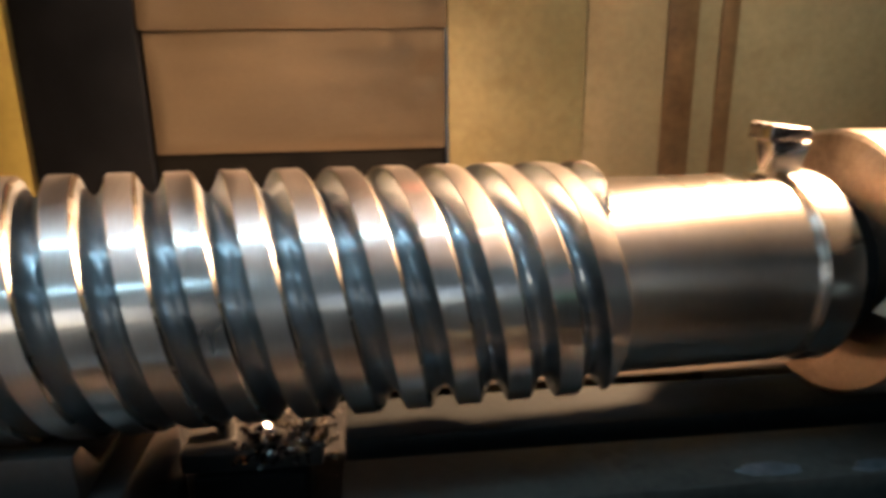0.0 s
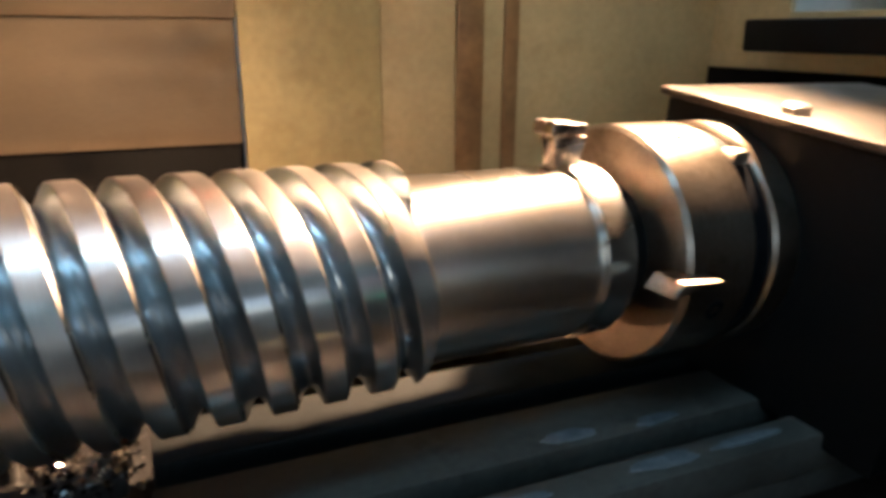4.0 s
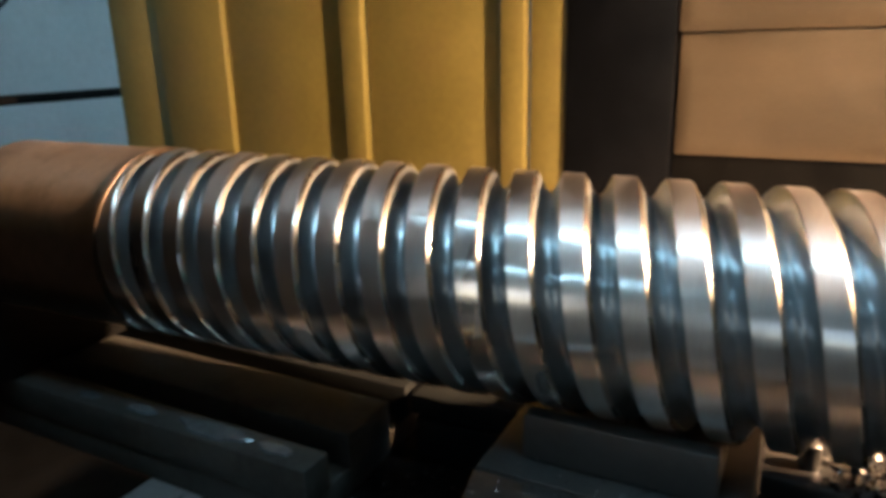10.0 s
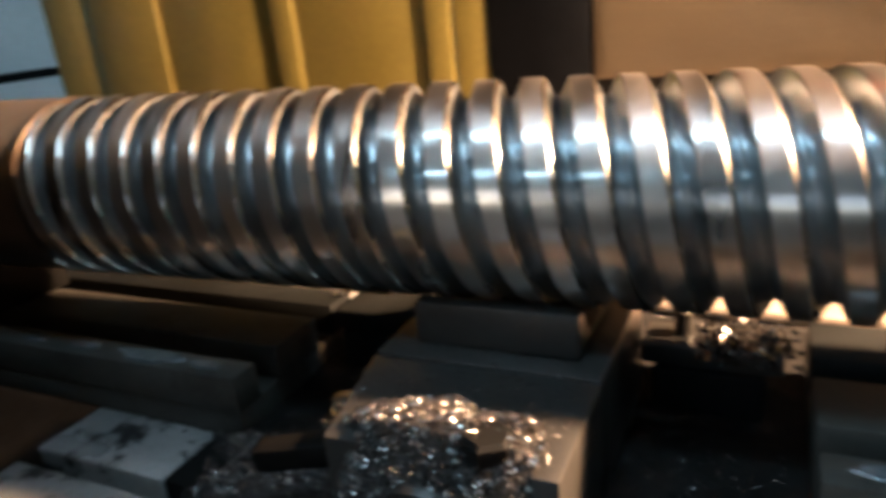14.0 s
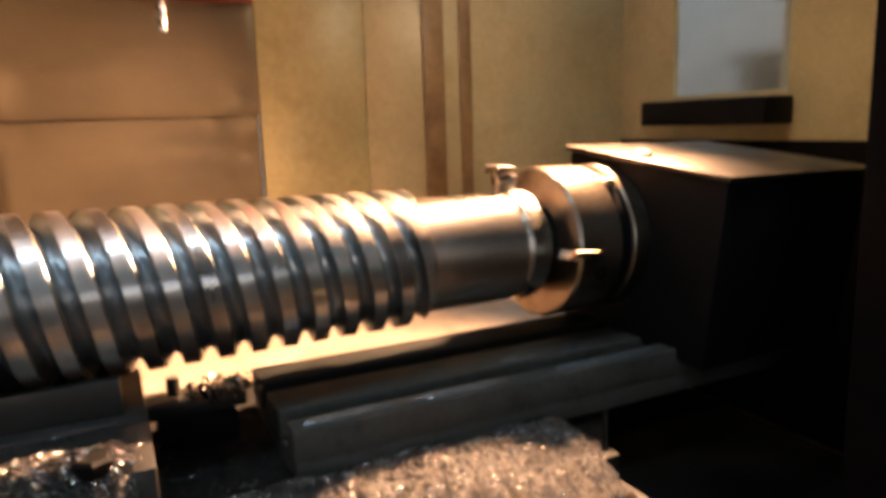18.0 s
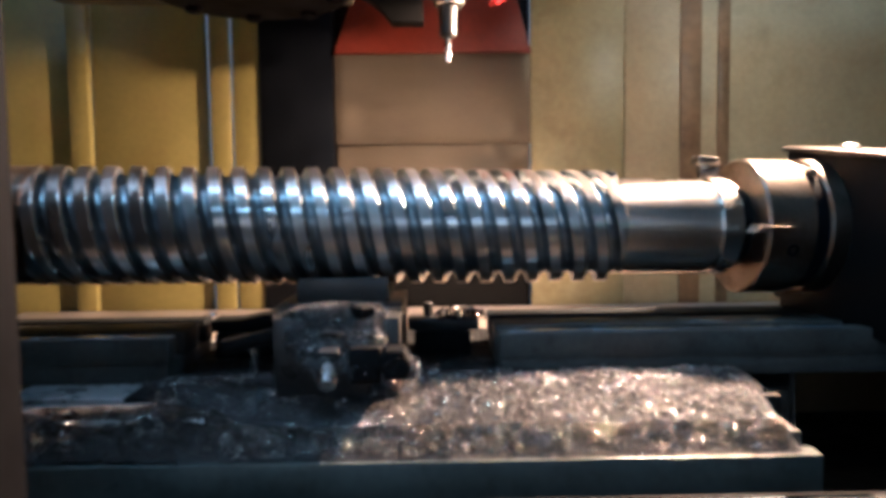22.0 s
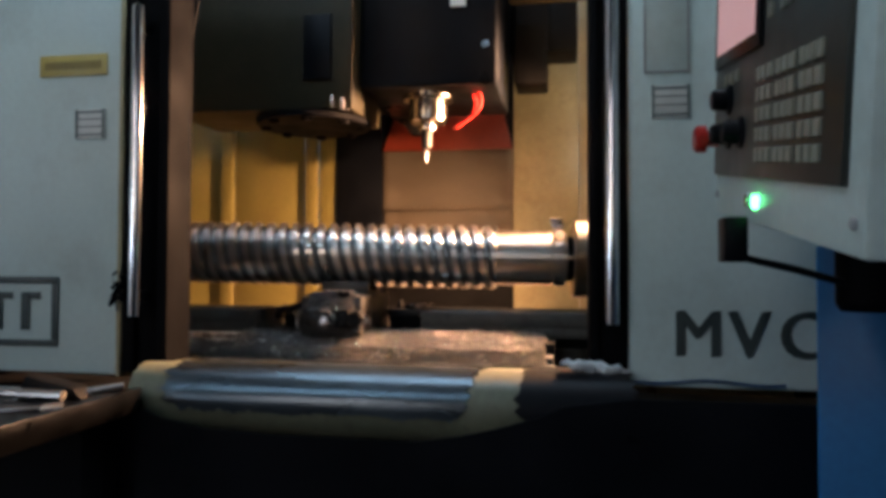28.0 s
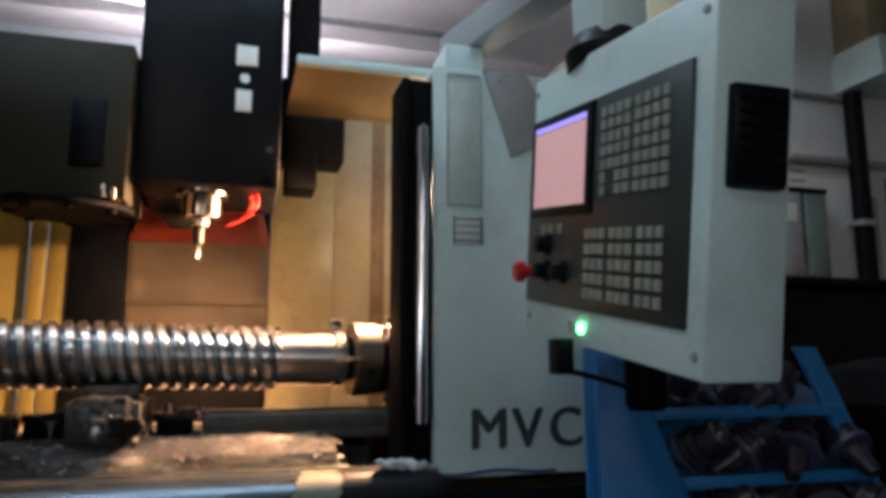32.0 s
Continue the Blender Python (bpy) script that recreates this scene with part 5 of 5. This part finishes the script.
part("pocket", lathe([(-0.034, 0.044), (-0.034, 0.051), (-0.022, 0.052), (-0.022, 0.045)], UP, 28), material("worn_pocket_plastic", (0.035, 0.04, 0.07), 0.4, 0.0, 0.25, 15, 90, 0.06), first, "pale worn pocket ring")
part("flange", lathe([(-0.02, 0.044), (-0.017, 0.048), (-0.006, 0.048), (-0.004, 0.042), (0.002, 0.042), (0.004, 0.048), (0.014, 0.048), (0.017, 0.044)], UP, 28), OILY, first)
part("body", lathe([(0.017, 0.036), (0.055, 0.034), (0.060, 0.030), (0.062, 0.014)], UP, 24), OILY, first)
part("collet", lathe([(0.060, 0.016), (0.068, 0.014), (0.070, 0.006)], UP, 16), DULL, first)
for a in (0.6, 3.4):
    part("clamp_screw", lathe([(0.050, 0.007), (0.0635, 0.007), (0.067, 0.003)], Matrix.Translation((0.024 * math.cos(a), 0.024 * math.sin(a), 0)) @ UP, 8), CHROME, first)
n = 0
for k in range(3):
    for i in range(3 if k == 0 else 4):
        m = Matrix.Translation((0.785 + 0.055 * k + 0.122 * i, -0.885, 1.200 - 0.125 * k)) @ pose(0, 0, 0, 52 + 3 * ((i + k) % 3), 4 * (i % 2), 50 * i + 30 * k)
        if n == 0:
            first.matrix_basis = m
        else:
            copy_thing(first, m)
        n += 1

# ---------- bench with bars in front on the other side ----------
tray = thing("tool_bench", (-1.2, -1.0, 0), "dark steel tray bench with tools on it", "bench")
part("top", box(-1.9, -0.715, -1.5, -0.705, 0.925, 0.952, bevel=0.005), CHARCOAL, tray)
part("edge_strip", box(-0.716, -0.700, -1.5, -0.70, 0.915, 0.966, bevel=0.003), CHARCOAL, tray, "dark steel edge strip")
part("leg", box(-1.85, -1.80, -0.76, -0.71, 0, 0.90, bevel=0.003), RUBBER, tray)
part("leg", box(-0.80, -0.75, -0.76, -0.71, 0, 0.90, bevel=0.003), RUBBER, tray)
rod = thing("steel_bar", (-0.95, -0.80, 0.945), "bright steel bar lying on the tray", "bar")
part("bar", tube([(-0.97, -0.81, 0.965), (-0.80, -0.815, 0.965)], 0.010, 12), STEEL, rod)
rod2 = thing("steel_bar", (-0.72, -0.76, 0.96), "short bright steel rod lying across the tray edge", "bar")
part("bar", tube([(-0.768, -0.785, 0.967), (-0.708, -0.75, 0.977)], 0.009, 12), STEEL, rod2)

fl = thing("flat_steel_strip", (-0.95, -0.66, 0.955), "grey flat steel strip lying on the tray", "strip")
part("strip", box(-1.06, -0.86, -0.012, 0.012, 0.953, 0.962, bevel=0.002, m=Matrix.Translation((0, -0.735, 0)) @ pose(0, 0, 0, 0, 0, 0)), STEEL, fl)
wr = thing("open_spanner", (-0.85, -0.9, 0.953), "oily open-ended steel spanner lying on the tray", "spanner")
part("shank", box(-0.11, 0.06, -0.008, 0.008, 0.953, 0.960, bevel=0.002, m=Matrix.Translation((-0.83, -0.93, 0)) @ pose(0, 0, 0, 0, 0, 30)), STEEL, wr)
part("jaw", prism([(0.06, -0.018), (0.095, -0.024), (0.095, -0.010), (0.075, -0.006), (0.075, 0.008), (0.095, 0.012), (0.095, 0.024), (0.06, 0.018)], 0.953, 0.962, "z", 0.001), STEEL, wr).matrix_basis = Matrix.Translation((-0.83, -0.93, 0)) @ pose(0, 0, 0, 0, 0, 30)
blk = thing("dark_wedge_block", (-0.9, -0.72, 0.953), "dark steel wedge block lying on the tray", "block")
part("block", prism([(-0.93, 0.953), (-0.78, 0.953), (-0.80, 0.975), (-0.91, 0.998)], -0.79, -0.745, "y", 0.003), CASTIRON, blk)
for k, (x, y, a) in enumerate(((-0.98, -1.02, 20), (-0.90, -1.10, 35), (-1.05, -0.92, 10))):
    dr = thing("drill_bit", (x, y, 0.96), "small bright twist drill lying on the tray", "drill bit", "drill bits on the tray")
    mm = Matrix.Translation((x, y, 0.960)) @ pose(0, 0, 0, 0, 0, a)
    part("shank", lathe([(0, 0.005), (0.001, 0.006), (0.05, 0.006)], mm, 12), STEEL, dr)
    part("flutes", lathe([(0.05, 0.006)] + [(0.05 + 0.005 * i, 0.0055 if i % 2 else 0.0042) for i in range(1, 14)] + [(0.122, 0.001)], mm, 10), STEEL, dr)

# ---------- beyond the open hatch ----------
grd = thing("hand_wheel_machine", (-3.0, 0.7, 0), "green old machine with a spoked hand wheel", "machine")
GREEN = material("green_machine_paint", (0.018, 0.055, 0.045), 0.5, 0.0, 0.2, 6, 60, 0.08)
part("body", box(-3.35, -2.95, 0.25, 0.75, 0, 1.25, bevel=0.02), GREEN, grd)
part("motor", lathe([(0, 0.08), (0.01, 0.1), (0.22, 0.1), (0.24, 0.07)], Matrix.Translation((-3.0, 0.45, 1.36)), 28), GREEN, grd)
wm = Matrix.Translation((-2.98, 0.83, 1.33))
rim = [wm @ Vector((0.0, 0.088 * math.cos(2 * math.pi * i / 32), 0.088 * math.sin(2 * math.pi * i / 32))) for i in range(33)]
part("wheel_rim", tube(rim, 0.011, 8), CASTIRON, grd)
for k in range(3):
    a = 2 * math.pi * k / 3 + 0.4
    part("wheel_spoke", tube([wm @ Vector((0, 0, 0)), wm @ Vector((0, 0.085 * math.cos(a), 0.085 * math.sin(a)))], 0.007, 8), CASTIRON, grd)
part("rail", box(-3.05, -2.98, 0.75, 1.6, 1.29, 1.325, bevel=0.004), CASTIRON, grd)
cab = thing("hanging_cable", (-3.3, 1.1, 1.5), "thin dark cable hanging slack before the wall", "cable")
part("cable", tube([(-3.2, 0.85, 1.40), (-3.2, 1.15, 1.60), (-3.3, 1.5, 1.85), (-3.4, 2.0, 2.3)], 0.008, 8), RUBBER, cab)

# ---------- far side of the shop ----------
for nm, pts, r in (("wall_pipe", [(3.3, 1.565, 3.06), (3.95, 1.565, 3.06)], 0.022), ("wall_pipe", [(2.0, 1.56, 2.60), (5.8, 1.56, 2.585)], 0.032), ("wall_pipe", [(3.92, 1.52, 3.08), (3.92, 1.52, 0.0)], 0.06), ("wall_pipe", [(3.26, 1.56, 3.06), (3.26, 1.56, 2.62)], 0.02), ("wall_pipe", [(4.06, 1.56, 2.35), (4.06, 1.56, 0.4)], 0.025), ("wall_pipe", [(4.22, 1.56, 2.5), (4.22, 1.56, 0.4)], 0.03)):
    p = thing(nm, pts[0], "grey pipe fixed along the workshop wall" if r < 0.05 else "dark upright pipe before the workshop wall", "pipe", "wall pipes")
    part("pipe", tube(pts, r, 12), GREYMETAL if r < 0.05 else CASTIRON, p)
    for k in (0.3, 0.8):
        q = Vector(pts[0]).lerp(Vector(pts[1]), k)
        part("pipe_clip", box(q.x - r - 0.008, q.x + r + 0.008, q.y - r - 0.004, 1.598, q.z - 0.02, q.z + 0.02, bevel=0.003), GREYMETAL, p)
GREENGREY = material("grey_green_paint", (0.13, 0.19, 0.17), 0.5, 0.0, 0.15, 4, 60, 0.06, stain=(0.07, 0.09, 0.08), stain_amount=0.5)
for x0, x1, mt, note in ((2.94, 3.11, GREENGREY, "grey-green steel switch cabinet on the workshop wall"), (3.14, 3.34, GREYMETAL, "grey steel switch cabinet with a pale square label"), (3.36, 3.54, GREENGREY, "grey-green steel switch cabinet on the workshop wall")):
    c = thing("wall_cabinet", (x0, 1.5, 1.76), note, "cabinet", "wall cabinets")
    part("body", box(x0, x1, 1.44, 1.598, 1.76, 2.32, bevel=0.006), mt, c)
    part("door", box(x0 + 0.012, x1 - 0.012, 1.428, 1.441, 1.775, 2.305, bevel=0.004), mt, c)
    part("latch", box(x1 - 0.04, x1 - 0.026, 1.418, 1.429, 2.0, 2.06, bevel=0.002), CHROME, c)
    part("dark_top", box(x0 - 0.006, x1 + 0.006, 1.43, 1.598, 2.321, 2.35, bevel=0.003), RUBBER, c, "dark dusty top")
    if mt is GREYMETAL:
        part("label", box(x0 + 0.04, x1 - 0.05, 1.4245, 1.429, 2.12, 2.24, bevel=0.001), LABEL, c, "pale square label")
nt_ = thing("wall_notice", (3.45, 1.59, 2.4), "small white paper notice with dark bars on the wall", "notice")
part("sheet", box(3.38, 3.56, 1.592, 1.598, 2.39, 2.56, bevel=0), LABEL, nt_)
for z in (2.43, 2.50):
    part("text_bar", box(3.41, 3.53, 1.589, 1.593, z, z + 0.025, bevel=0), GREYMETAL, nt_)
sh = thing("wall_ledge", (4.2, 1.3, 3.1), "pale painted ledge of the machine over the pipes", "ledge")
part("ledge", box(3.85, 4.6, 1.2, 1.598, 3.10, 3.38, bevel=0.01), OFFWHITE, sh)
part("post", box(3.88, 4.08, 1.3, 1.598, 3.382, 3.998, bevel=0.006), BROWN, sh, "brown upright post")
lo = thing("low_machine", (3.0, 1.2, 0), "dark covered machine standing by the wall", "machine")
part("cover", box(2.2, 5.0, 1.0, 1.42, 0.0, 1.66, bevel=0.05, seg=3), CASTIRON, lo)
part("table", box(2.15, 5.05, 0.95, 1.42, 1.661, 1.70, bevel=0.01), CASTIRON, lo)
bag = thing("black_bin", (2.25, 0.1, 0), "black rounded plastic bin standing on the floor", "bin")
part("body", lathe([(0, 0.26), (0.02, 0.30), (1.02, 0.33), (1.10, 0.34), (1.22, 0.26), (1.26, 0.10)], upright(2.30, -0.1, 0), 36), RUBBER, bag)
part("rim", lathe([(1.03, 0.335), (1.035, 0.35), (1.06, 0.35), (1.065, 0.335)], upright(2.30, -0.1, 0), 36), RUBBER, bag)
